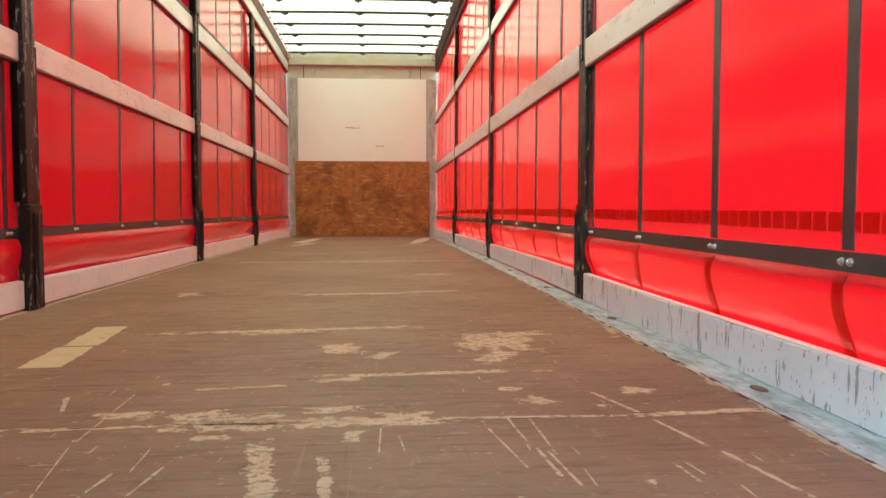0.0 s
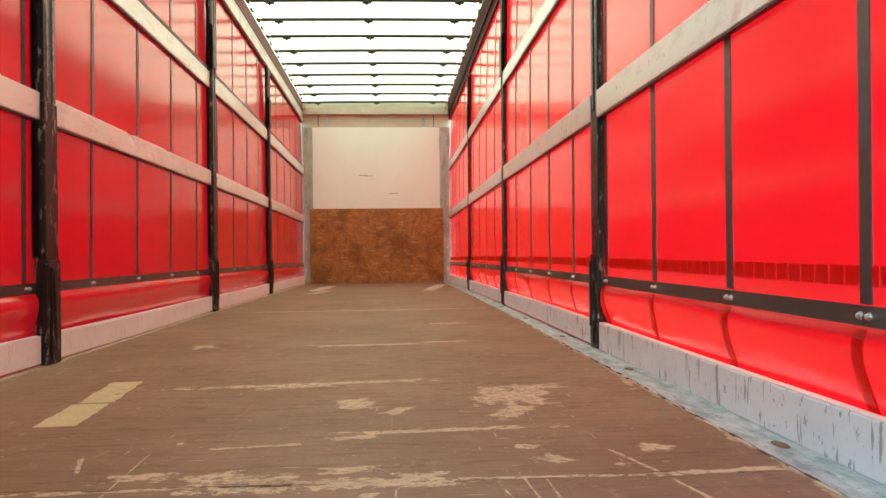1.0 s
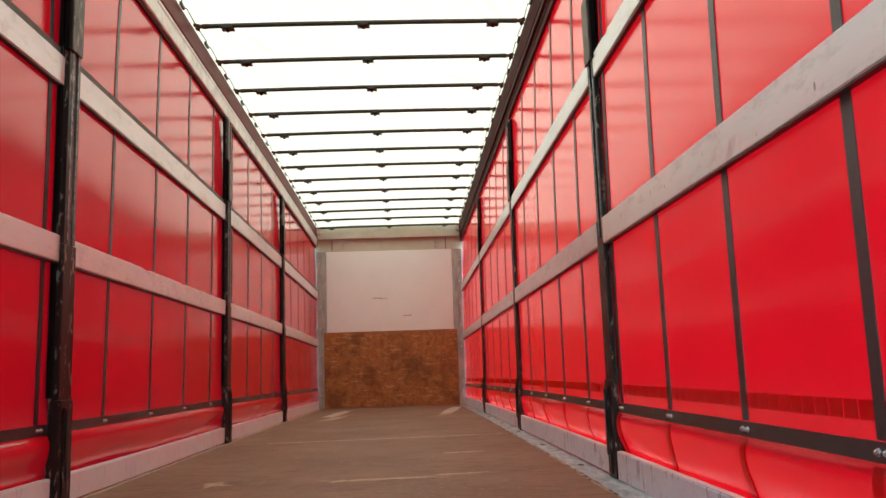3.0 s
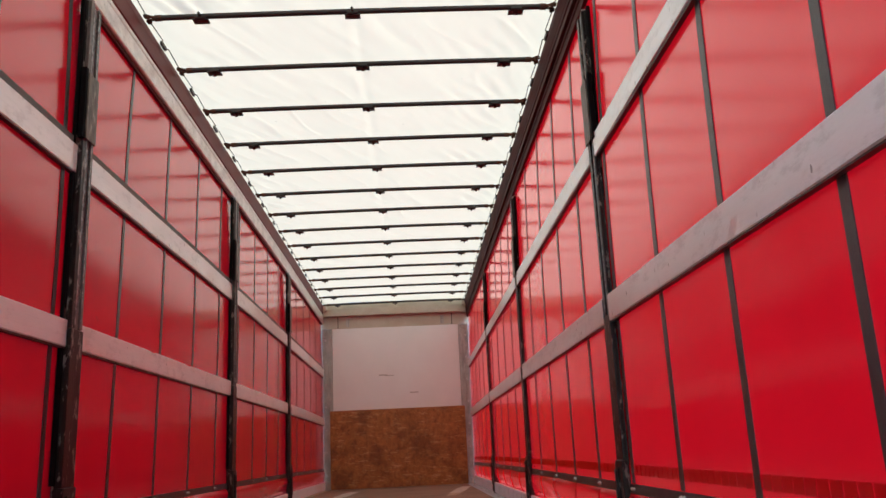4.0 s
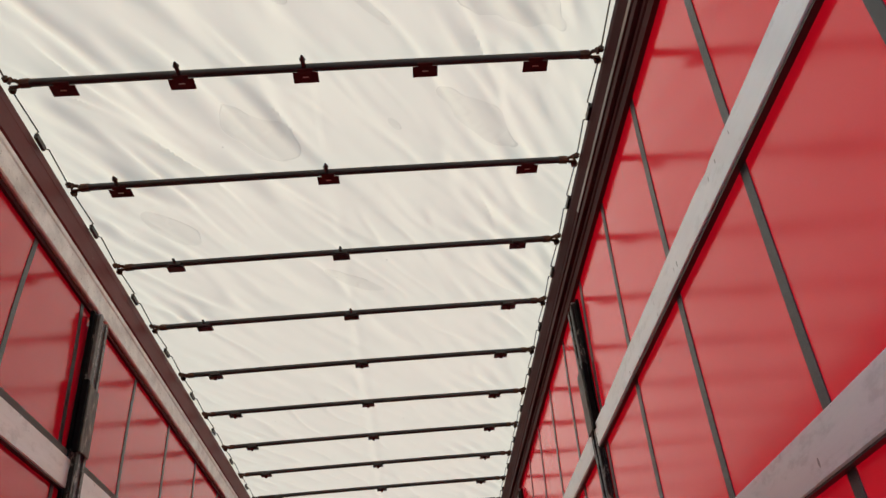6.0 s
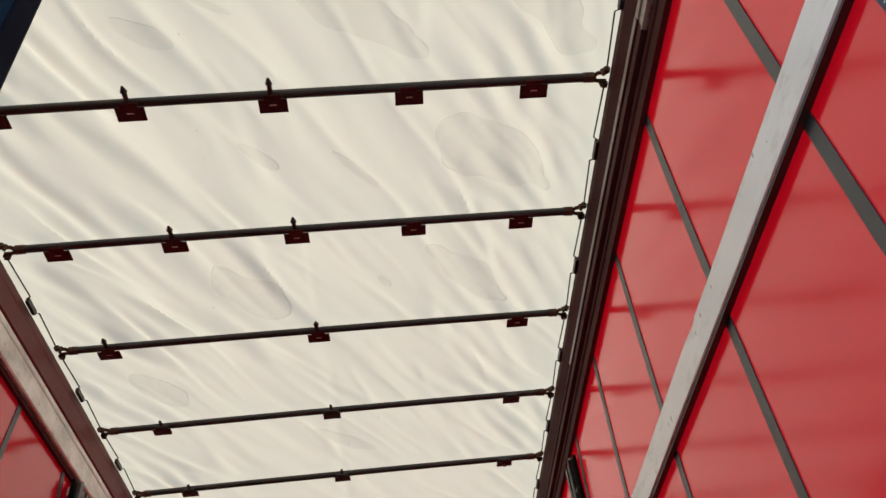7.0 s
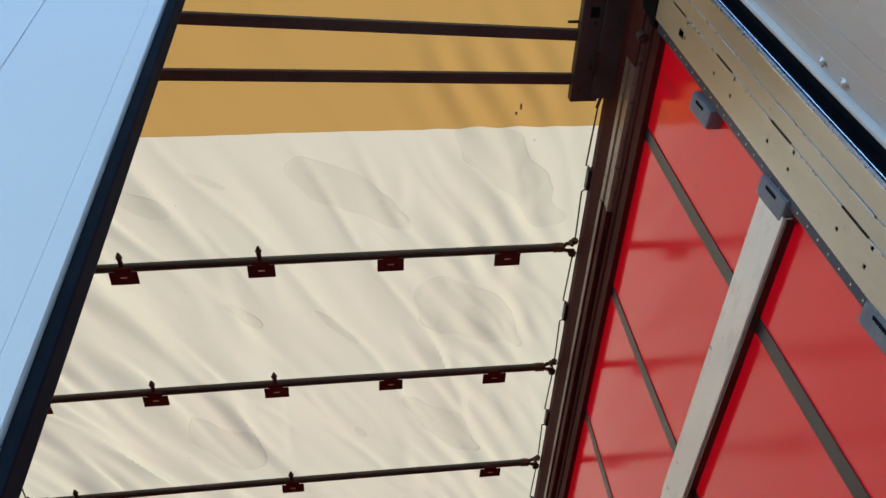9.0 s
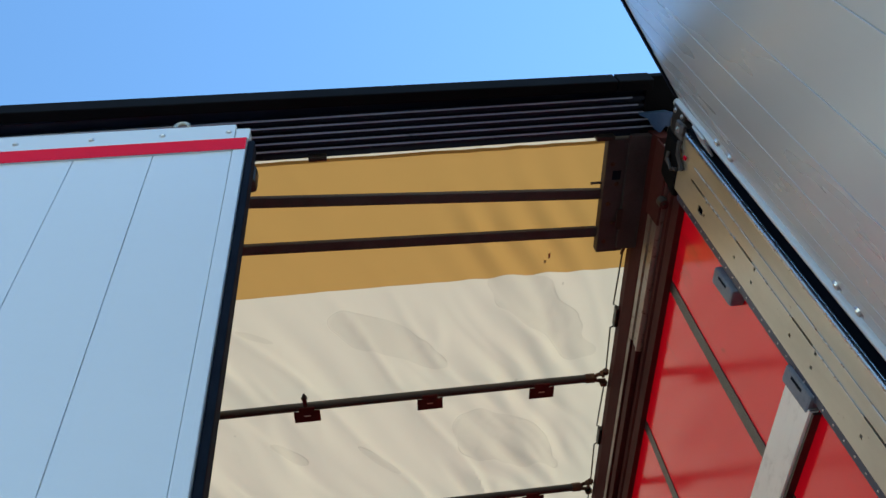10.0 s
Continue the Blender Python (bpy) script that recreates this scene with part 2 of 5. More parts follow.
def floor_material():
    """Brown film-faced plywood, scuffed down to pale wood along the joints."""
    n = Nodes("film_faced_plywood")
    vec = n.place()
    sep = n.node("ShaderNodeSeparateXYZ", Vector=vec)
    along = n.math("FRACT", n.math("ADD", n.math("DIVIDE", n.math("SUBTRACT", sep.outputs["Y"], 1.105), 1.15), 20.5))
    off = n.math("MULTIPLY", n.math("ABSOLUTE", n.math("SUBTRACT", along, 0.5)), 1.15)
    ragged = n.noise(n.place((1.6, 6, 1)), 5.0, 7.0, 0.7)
    reach = n.math("MULTIPLY", n.ramp(ragged, 0.55, 0.85), 0.06)
    seam = n.math("LESS_THAN", off, reach)
    scuff = n.ramp(n.noise(n.place((3.0, 0.35, 1), 0.06), 9.0, 8.0, 0.75), 0.655, 0.69)
    cross = n.ramp(n.noise(n.place((0.3, 4.0, 1), -0.05), 8.0, 8.0, 0.75), 0.665, 0.70)
    chips = n.ramp(n.noise(vec, 23.0, 8.0, 0.72), 0.655, 0.675)
    film = n.mix(n.ramp(n.noise(vec, 1.3, 5.0), 0.3, 0.7), (0.236, 0.150, 0.103), (0.318, 0.210, 0.146))
    drag = n.noise(n.place((0.9, 7.0, 1), 0.03), 5.0, 9.0, 0.72)
    film = n.mix(n.math("MULTIPLY", n.ramp(drag, 0.48, 0.70), 0.5), film, (0.130, 0.070, 0.044))
    film = n.mix(n.math("MULTIPLY", n.ramp(n.noise(n.place((2.5, 0.4, 1)), 4.0, 6.0), 0.55, 0.8), 0.5), film, (0.34, 0.235, 0.155))
    wood = n.mix(n.noise(n.place((14, 2, 1)), 8.0, 5.0), (0.56, 0.44, 0.30), (0.70, 0.59, 0.43))
    wood = n.mix(n.math("MULTIPLY", n.ramp(n.noise(n.place((9, 30, 1)), 2.4, 8.0, 0.78), 0.50, 0.62), 0.6), wood, (0.40, 0.28, 0.18))
    nicks = None
    for scale, spin, reach, share in (((6, 70, 1), 0.12, 0.23, 0.93), ((70, 7, 1), 0.42, 0.24, 0.955), ((62, 6, 1), -0.5, 0.24, 0.955), ((30, 40, 1), 0.2, 0.16, 0.90), ((11, 15, 1), -0.1, 0.14, 0.90)):
        cell = n.node("ShaderNodeTexVoronoi", Vector=n.place(scale, spin), Scale=1.0)
        pick = n.node("ShaderNodeSeparateXYZ", Vector=cell.outputs["Color"])
        near = n.math("SUBTRACT", reach, n.math("ADD", cell.outputs["Distance"], n.math("MULTIPLY", n.noise(vec, 130.0, 5.0, 0.75), 0.26)))
        hit = n.math("MULTIPLY", n.ramp(near, -0.055, -0.03), n.math("GREATER_THAN", pick.outputs["X"], share))
        nicks = hit if nicks is None else n.math("MAXIMUM", nicks, hit)
    nicks = n.math("MULTIPLY", nicks, n.ramp(n.noise(vec, 2.6, 3.0), 0.40, 0.50))
    field = None
    for x, y, half, wide, turn in JOINT_WEAR + tuple((x, y, half, 0.72 * wide, turn) for x, y, half, wide, turn in SCRATCHES) + PATCHES:
        source = vec
        if field is not None:
            step = n.node("ShaderNodeVectorMath", i0=field, i1=(1e-7, 1e-7, 0.0), i2=vec)
            step.operation = "MULTIPLY_ADD"
            source = step.outputs[0]
        m = n.node("ShaderNodeMapping", Vector=source, Location=(x, y, 0), Rotation=(0, 0, radians(turn)), Scale=(half, wide, 1))
        m.vector_type = "TEXTURE"
        q = n.node("ShaderNodeSeparateXYZ", Vector=m.outputs["Vector"])
        far = n.math("MAXIMUM", n.math("ABSOLUTE", q.outputs["X"]), n.math("ABSOLUTE", q.outputs["Y"]))
        field = far if field is None else n.math("MINIMUM", field, far)
    torn = n.math("ADD", n.math("MULTIPLY", n.noise(n.place((17, 27, 1)), 1.0, 9.0, 0.8), 0.5), n.math("MULTIPLY", n.noise(vec, 17.0, 7.0, 0.75), 0.45))
    zone = n.ramp(n.math("SUBTRACT", n.math("MULTIPLY", n.math("SUBTRACT", torn, 0.46), 7.0), field), -0.88, -0.80)
    gaps = n.math("MULTIPLY", n.ramp(n.noise(vec, 42.0, 8.0, 0.78), 0.42, 0.47), n.ramp(n.noise(n.place((8, 24, 1)), 2.0, 7.0, 0.78), 0.37, 0.42))
    zone = n.math("MULTIPLY", zone, gaps)
    speck = n.math("MULTIPLY", n.ramp(n.noise(n.place((1, 1.3, 1)), 44.0, 6.0, 0.7), 0.635, 0.65), n.ramp(n.noise(vec, 4.1, 3.0), 0.42, 0.55))
    rim = n.math("ADD", n.math("ABSOLUTE", n.math("ADD", sep.outputs["X"], 0.050)), n.math("MULTIPLY", n.noise(vec, 7.0, 8.0, 0.75), 0.10))
    worn = n.math("MAXIMUM", n.math("MULTIPLY", seam, 0.7), n.math("MULTIPLY", n.ramp(rim, 1.158, 1.163), 0.75))
    for extra, k in ((scuff, 0.35), (cross, 0.5), (chips, 0.65), (speck, 0.85), (zone, 0.97), (nicks, 0.8)):
        worn = n.math("MAXIMUM", worn, n.math("MULTIPLY", extra, k))
    col = n.mix(worn, film, wood)
    grit = n.ramp(n.noise(vec, 48.0, 8.0, 0.8), 0.58, 0.72)
    col = n.mix(n.math("MULTIPLY", grit, 0.5), col, (0.05, 0.035, 0.026))
    for scale, spin in (((90, 3.2, 1), 0.55), ((80, 3.6, 1), -0.3)):
        cell = n.node("ShaderNodeTexVoronoi", Vector=n.place(scale, spin), Scale=1.0)
        pick = n.node("ShaderNodeSeparateXYZ", Vector=cell.outputs["Color"])
        scar = n.math("MULTIPLY", n.ramp(n.math("SUBTRACT", 0.30, cell.outputs["Distance"]), 0.0, 0.12), n.math("GREATER_THAN", pick.outputs["X"], 0.91))
        col = n.mix(n.math("MULTIPLY", scar, 0.12), col, (0.07, 0.045, 0.032))
    blotch = n.ramp(n.noise(n.place((1.0, 1.7, 1), 0.1), 6.5, 9.0, 0.78), 0.50, 0.66)
    col = n.mix(n.math("MULTIPLY", blotch, 0.34), col, (0.085, 0.050, 0.034))
    dust = n.ramp(n.noise(n.place((1.4, 0.8, 1), -0.2), 11.0, 9.0, 0.8), 0.54, 0.66)
    col = n.mix(n.math("MULTIPLY", dust, 0.30), col, (0.48, 0.34, 0.225))
    streak = n.ramp(n.noise(n.place((3.5, 55.0, 1), 0.02), 2.2, 6.0, 0.65), 0.60, 0.72)
    col = n.mix(n.math("MULTIPLY", streak, 0.5), col, (0.065, 0.042, 0.030))
    hair = n.ramp(n.noise(n.place((70.0, 1.2, 1), 0.25), 1.0, 4.0, 0.6), 0.665, 0.70)
    hair2 = n.ramp(n.noise(n.place((1.5, 60.0, 1), 0.12), 1.0, 4.0, 0.6), 0.67, 0.71)
    col = n.mix(n.math("MULTIPLY", n.math("MAXIMUM", hair, hair2), 0.22), col, (0.46, 0.34, 0.22))
    fine = n.noise(vec, 140.0, 3.0)
    n.bsdf.inputs["Specular IOR Level"].default_value = 0.18
    n.bump(n.math("SUBTRACT", n.math("MULTIPLY", fine, 0.5), n.math("MULTIPLY", worn, 0.5)), 0.25, 0.003)
    return n.finish(col, n.span(n.math("ADD", n.math("MULTIPLY", drag, 0.5), n.math("MULTIPLY", worn, 0.5)), 0.50, 0.85))


def board_material():
    """Stained brown chipboard, mottled and scratched."""
    n = Nodes("stained_board")
    vec = n.place((1, 1, 1))
    col = n.mix(n.ramp(n.noise(vec, 9.0, 9.0, 0.80, 0.3), 0.36, 0.62), (0.185, 0.056, 0.013), (0.50, 0.19, 0.048))
    vor = n.node("ShaderNodeTexVoronoi", Vector=n.place((1, 1, 2.2)), Scale=16.0)
    col = n.mix(n.math("MULTIPLY", n.ramp(vor.outputs["Distance"], 0.1, 0.5), 0.35), col, (0.36, 0.17, 0.05))
    dark = n.ramp(n.noise(vec, 4.0, 6.0, 0.7), 0.6, 0.72)
    col = n.mix(n.math("MULTIPLY", dark, 0.6), col, (0.07, 0.025, 0.01))
    pale = n.ramp(n.noise(n.place((0.8, 1, 2.4)), 8.0, 8.0, 0.75), 0.57, 0.66)
    col = n.mix(n.math("MULTIPLY", pale, 0.55), col, (0.5, 0.3, 0.12))
    rub = n.ramp(n.noise(n.place((24.0, 1, 4.0)), 1.0, 7.0, 0.75), 0.555, 0.60)
    rub2 = n.ramp(n.noise(n.place((4.5, 1, 22.0)), 1.0, 7.0, 0.75), 0.565, 0.61)
    col = n.mix(n.math("MULTIPLY", n.math("MAXIMUM", n.math("MULTIPLY", rub, 0.25), rub2), 0.7), col, (0.62, 0.36, 0.14))
    col = n.mix(n.math("MULTIPLY", n.ramp(n.noise(vec, 2.4, 4.0), 0.48, 0.62), 0.5), col, (0.10, 0.032, 0.010))
    n.bump(n.noise(vec, 60.0, 5.0), 0.3, 0.004)
    return n.finish(col, n.span(n.noise(vec, 9.0), 0.45, 0.7))


def metal(name, c1, c2, rough, scale=9.0, stretch=(1, 1, 1), spots=(0.2, 0.19, 0.18), spot_at=(0.66, 0.74), metallic=0.55, streak=0.3, runs=0.0, nicked=0.0):
    """Bare aluminium or zinc: dull, streaked, with dark pits."""
    n = Nodes(name)
    vec = n.place(stretch)
    col = n.mix(n.ramp(n.noise(vec, scale, 6.0, 0.65), 0.3, 0.7), c1, c2)
    pits = n.ramp(n.noise(n.place(), 46.0, 5.0, 0.7), *spot_at)
    col = n.mix(n.math("MULTIPLY", pits, 0.7), col, spots)
    lines = n.noise(n.place((30, 0.8, 30) if streak > 0 else (3, 3, 3)), 4.0, 6.0, 0.65)
    col = n.mix(n.math("MULTIPLY", n.ramp(lines, 0.5, 0.8), abs(streak)), col, tuple(c * 0.6 for c in c1))
    if runs:
        drip = n.ramp(n.noise(n.place((1, 10.0, 1.6)), 3.2, 6.0, 0.65), 0.59, 0.63)
        nick = n.ramp(n.noise(n.place((1, 5.0, 3.0)), 9.0, 5.0, 0.7), 0.62, 0.65)
        col = n.mix(n.math("MULTIPLY", n.math("MAXIMUM", drip, nick), runs), col, (0.26, 0.26, 0.27))
    if nicked:
        cell = n.node("ShaderNodeTexVoronoi", Vector=n.place((22, 24, 11)), Scale=1.0)
        pick = n.node("ShaderNodeSeparateXYZ", Vector=cell.outputs["Color"])
        mark = n.math("MULTIPLY", n.ramp(n.math("SUBTRACT", 0.17, n.math("ADD", cell.outputs["Distance"], n.math("MULTIPLY", n.noise(n.place(), 120.0, 4.0, 0.7), 0.14))), -0.03, 0.0), n.math("GREATER_THAN", pick.outputs["X"], 0.62))
        mark = n.math("MULTIPLY", mark, n.ramp(n.noise(n.place(), 3.7, 3.0), 0.45, 0.55))
        col = n.mix(n.math("MULTIPLY", mark, nicked), col, (0.10, 0.10, 0.10))
        haze = n.ramp(n.noise(n.place((1, 2.0, 5.0)), 3.0, 6.0, 0.7), 0.52, 0.66)
        col = n.mix(n.math("MULTIPLY", haze, 0.35), col, tuple(c * 0.62 for c in c1))
    n.bump(n.noise(vec, 70.0, 4.0), 0.12, 0.003)
    return n.finish(col, n.span(n.noise(vec, scale * 1.7), *rough), metallic)


RED = sheet_material("red_pvc_curtain", (0.60, 0.004, 0.014), (0.55, 0.0035, 0.012), (0.85, 0.005, 0.020), 0.108, 0.13, 0.22, 1.2, (0.30, 0.02, 0.02), (1, 1, 1), 0.0, 0.18, 0.0, 0.9, 0.55)
DARK_RED = sheet_material("dark_red_band", (0.42, 0.008, 0.013), (0.38, 0.007, 0.012), (0.85, 0.012, 0.022), 0.42, 0.16, 0.2, 1.2, (0.2, 0.015, 0.015))
TARP = sheet_material("cream_roof_tarp", (0.76, 0.71, 0.60), (0.70, 0.65, 0.54), (0.530, 0.481, 0.362), 0.40, 0.5, 0.8, 4.0, (0.50, 0.45, 0.36), (1, 0.35, 1), radians(35), 0.25, 0.58)
TAN = sheet_material("tan_roof_tarp", (0.42, 0.25, 0.085), (0.37, 0.21, 0.07), (0.385, 0.218, 0.064), 0.42, 0.5, 0.9, 2.2, (0.20, 0.105, 0.04), (1, 0.6, 1), radians(30), 0.65)
LIPGREY = surface("grey_rubber_lip", (0.085, 0.088, 0.082), (0.12, 0.122, 0.115), 12.0, (0.5, 0.7), 0.0, 0.2, 90.0, (1, 0.5, 1), (0.20, 0.17, 0.16), (0.66, 0.74))
POSTWORN = surface("rubbed_post_paint", (0.085, 0.078, 0.070), (0.17, 0.158, 0.145), 14.0, (0.35, 0.5), 0.15, 0.25, 90.0, (1, 1, 0.3), (0.40, 0.37, 0.33), (0.60, 0.66), 40.0, 0.5, 0.4)
STRAP = surface("grey_webbing", (0.030, 0.036, 0.038), (0.044, 0.050, 0.052), 20.0, (0.26, 0.38), 0.0, 0.25, 400.0, (1, 1, 1), None, (0, 1), 14.0, 0.35, 0.75)
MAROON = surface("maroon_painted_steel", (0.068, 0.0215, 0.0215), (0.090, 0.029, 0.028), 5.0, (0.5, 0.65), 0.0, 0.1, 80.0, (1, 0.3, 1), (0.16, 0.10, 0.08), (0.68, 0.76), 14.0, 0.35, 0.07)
# left rail's maroon, made redder and brighter for the sunlit curtain's light
LITMAROON = surface("lit_maroon_rail_paint", (0.135, 0.026, 0.026), (0.165, 0.036, 0.034), 5.0, (0.45, 0.6), 0.0, 0.1, 80.0, (1, 0.3, 1), (0.20, 0.12, 0.10), (0.68, 0.76), 14.0, 0.3, 0.2)
BLACK = surface("black_painted_steel", (0.022, 0.019, 0.017), (0.036, 0.030, 0.026), 8.0, (0.35, 0.55), 0.0, 0.15, 120.0, (1, 1, 1), (0.12, 0.07, 0.045), (0.70, 0.78))
POSTBLACK = surface("worn_black_post_paint", (0.012, 0.011, 0.011), (0.028, 0.022, 0.018), 9.0, (0.3, 0.5), 0.0, 0.2, 90.0, (1, 1, 0.35), (0.26, 0.235, 0.205), (0.572, 0.615), 34.0, 0.35, 0.25)
COLLAR = surface("scraped_brown_collar", (0.050, 0.042, 0.034), (0.16, 0.135, 0.105), 26.0, (0.35, 0.6), 0.2, 0.4, 90.0, (1, 1, 0.4), (0.30, 0.27, 0.22), (0.56, 0.62), 30.0)
WORNSTEEL = metal("rubbed_bright_steel", (0.30, 0.30, 0.31), (0.48, 0.48, 0.48), (0.25, 0.45), 20.0, (1, 1, 0.3), (0.03, 0.028, 0.025), (0.48, 0.54), 0.5, 0.0)
POSTGREY = metal("worn_grey_channel", (0.16, 0.16, 0.17), (0.26, 0.25, 0.25), (0.35, 0.55), 8.0, (1, 1, 0.4), (0.04, 0.035, 0.03), (0.52, 0.6), 0.4, 0.4)
ALU = metal("dull_aluminium_slat", (0.82, 0.85, 0.87), (0.90, 0.93, 0.95), (0.27, 0.34), 6.0, (1, 0.25, 1), (0.22, 0.21, 0.22), (0.69, 0.75), 0.5, 0.15, 0.0, 0.7)
PALEALU = metal("pale_aluminium_slat", (0.80, 0.80, 0.79), (0.90, 0.90, 0.89), (0.27, 0.34), 6.0, (1, 0.25, 1), (0.22, 0.21, 0.22), (0.66, 0.73), 0.22, 0.2, 0.0, 0.7)
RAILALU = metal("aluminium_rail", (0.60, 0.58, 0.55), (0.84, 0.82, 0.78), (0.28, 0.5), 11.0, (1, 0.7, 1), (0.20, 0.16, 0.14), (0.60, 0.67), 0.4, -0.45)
KICK = metal("scuffed_kick_plank", (0.73, 0.73, 0.82), (0.80, 0.80, 0.88), (0.42, 0.6), 5.0, (1, 0.6, 1), (0.16, 0.15, 0.15), (0.66, 0.70), 0.1, -0.10, 0.85)
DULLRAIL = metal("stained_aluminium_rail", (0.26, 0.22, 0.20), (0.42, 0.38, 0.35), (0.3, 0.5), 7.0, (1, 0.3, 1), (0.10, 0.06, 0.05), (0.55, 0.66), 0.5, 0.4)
KICKTOP = surface("pale_plank_edge", (0.80, 0.80, 0.80), (0.88, 0.88, 0.87), 7.0, (0.4, 0.6), 0.0, 0.1, 90.0, (1, 0.4, 1), (0.45, 0.42, 0.38), (0.64, 0.72))
PLAINKICK = metal("pale_kick_plank", (0.80, 0.83, 0.86), (0.86, 0.89, 0.91), (0.42, 0.6), 5.0, (1, 0.6, 1), (0.25, 0.22, 0.22), (0.68, 0.72), 0.1, -0.10, 0.2)
ZINC = metal("galvanised_steel", (0.32, 0.345, 0.33), (0.56, 0.575, 0.54), (0.35, 0.6), 13.0, (1, 1, 0.3), (0.15, 0.12, 0.09), (0.57, 0.65), 0.2, -0.2)
EDGE = metal("zinc_floor_edge", (0.25, 0.33, 0.37), (0.64, 0.71, 0.74), (0.4, 0.6), 15.0, (1.6, 0.5, 1), (0.15, 0.12, 0.09), (0.58, 0.66), 0.3, -0.35)
STAINLESS = metal("brushed_steel_post", (0.46, 0.455, 0.40), (0.60, 0.595, 0.53), (0.28, 0.42), 4.0, (1, 1, 0.3), (0.28, 0.24, 0.18), (0.66, 0.78), 0.75, -0.1)
BOLT = metal("zinc_bolt", (0.55, 0.55, 0.55), (0.7, 0.7, 0.7), (0.22, 0.35), 30.0, (1, 1, 1), (0.2, 0.16, 0.12), (0.66, 0.76), 0.9, 0.0)
POCKET = surface("blue_grey_plastic", (0.16, 0.19, 0.24), (0.22, 0.26, 0.31), 18.0, (0.45, 0.6), 0.0, 0.3, 120.0, (1, 1, 1), (0.3, 0.32, 0.35), (0.66, 0.74))
WHITE = surface("white_bulkhead_panel", (0.85, 0.89, 0.88), (0.88, 0.92, 0.91), 2.5, (0.4, 0.55), 0.0, 0.06, 60.0, (1, 1, 1), (0.55, 0.50, 0.44), (0.72, 0.82), 6.0, 0.06)
BOARD = board_material()
FLOOR = floor_material()
WOOD = surface("bare_plywood", (0.40, 0.28, 0.155), (0.54, 0.40, 0.25), 14.0, (0.6, 0.8), 0.0, 0.2, 120.0, (6, 1, 1), (0.20, 0.12, 0.07), (0.60, 0.72), 22.0)
SHADEDWOOD = surface("shaded_torn_plywood", (0.10, 0.060, 0.040), (0.15, 0.092, 0.060), 20.0, (0.7, 0.9), 0.0, 0.3, 160.0, (3, 1, 1), (0.25, 0.17, 0.10), (0.58, 0.66), 26.0)
YELLOW = surface("faded_yellow_paint", (0.55, 0.46, 0.27), (0.62, 0.53, 0.33), 10.0, (0.55, 0.75), 0.0, 0.15, 90.0, (1, 1, 1), (0.17, 0.10, 0.06), (0.60, 0.68), 12.0)
PALE = surface("pale_scraped_paint", (0.60, 0.53, 0.45), (0.70, 0.63, 0.55), 10.0, (0.55, 0.75), 0.0, 0.15, 90.0, (1, 1, 1), (0.20, 0.12, 0.07), (0.60, 0.68), 9.0)
DOORWHITE = surface("white_door_paint", (0.64, 0.71, 0.77), (0.66, 0.73, 0.79), 0.9, (0.20, 0.26), 0.0, 0.01, 40.0, (0.4, 1, 1.5), (0.67, 0.76, 0.82), (0.62, 0.86), 1.5, 0.02)
REDPAINT = surface("red_stripe_paint", (0.84, 0.004, 0.030), (0.88, 0.005, 0.034), 4.0, (0.45, 0.55), 0.0, 0.01, 90.0, (1, 1, 1), None, (0, 1), 5.0, 0.03, 0.12)
DOORGREY = surface("grey_door_lining", (0.60, 0.635, 0.615), (0.64, 0.675, 0.655), 0.8, (0.24, 0.30), 0.1, 0.01, 50.0, (1, 1, 0.4), (0.50, 0.54, 0.53), (0.70, 0.9), 1.5, 0.03)
RUBBER = surface("black_rubber_seal", (0.006, 0.010, 0.018), (0.009, 0.014, 0.024), 12.0, (0.65, 0.8), 0.0, 0.06, 90.0, (1, 1, 1), None, (0, 1), 5.0, 0.2, 0.06)
MATTBLACK = surface("matt_black_paint", (0.005, 0.005, 0.006), (0.008, 0.008, 0.009), 6.0, (0.75, 0.9), 0.0, 0.05, 90.0, (1, 1, 1), None, (0, 1), 5.0, 0.1, 0.08)
# pale blue that paints the sky's glint on the header ribs
GLINTLIP = surface("sky_glint_lip", (0.36, 0.45, 0.60), (0.48, 0.56, 0.68), 9.0, (0.3, 0.45), 0.0, 0.05, 90.0, (0.3, 1, 1), (0.05, 0.08, 0.14), (0.62, 0.68))
DARKSTEEL = surface("dark_brown_steel", (0.066, 0.056, 0.056), (0.088, 0.076, 0.074), 8.0, (0.45, 0.65), 0.0, 0.1, 120.0, (1, 1, 1), (0.10, 0.06, 0.045), (0.68, 0.75), 14.0, 0.3, 0.25)
BRACKETBLUE = surface("blue_painted_bracket", (0.045, 0.115, 0.24), (0.06, 0.14, 0.28), 8.0, (0.3, 0.4), 0.0, 0.03)
HEADER = surface("black_header_profile", (0.004, 0.009, 0.022), (0.006, 0.012, 0.028), 6.0, (0.3, 0.4), 0.0, 0.01, 90.0, (1, 1, 1), None, (0, 1), 5.0, 0.1, 0.25)
BLUESTEEL = surface("dark_blue_paint", (0.022, 0.040, 0.085), (0.030, 0.052, 0.105), 10.0, (0.25, 0.4), 0.0, 0.06)
SLOTRUST = surface("rusty_slot_steel", (0.12, 0.062, 0.036), (0.24, 0.145, 0.095), 40.0, (0.6, 0.8), 0.0, 0.4, 150.0)
RUST = surface("rusty_steel", (0.06, 0.022, 0.012), (0.11, 0.045, 0.02), 30.0, (0.6, 0.8), 0.1, 0.4, 150.0)
CREAMPAINT = surface("cream_steel_header", (0.52, 0.48, 0.38), (0.60, 0.56, 0.46), 4.0, (0.4, 0.6), 0.0, 0.1, 60.0, (1, 1, 1), (0.24, 0.2, 0.15), (0.66, 0.74))
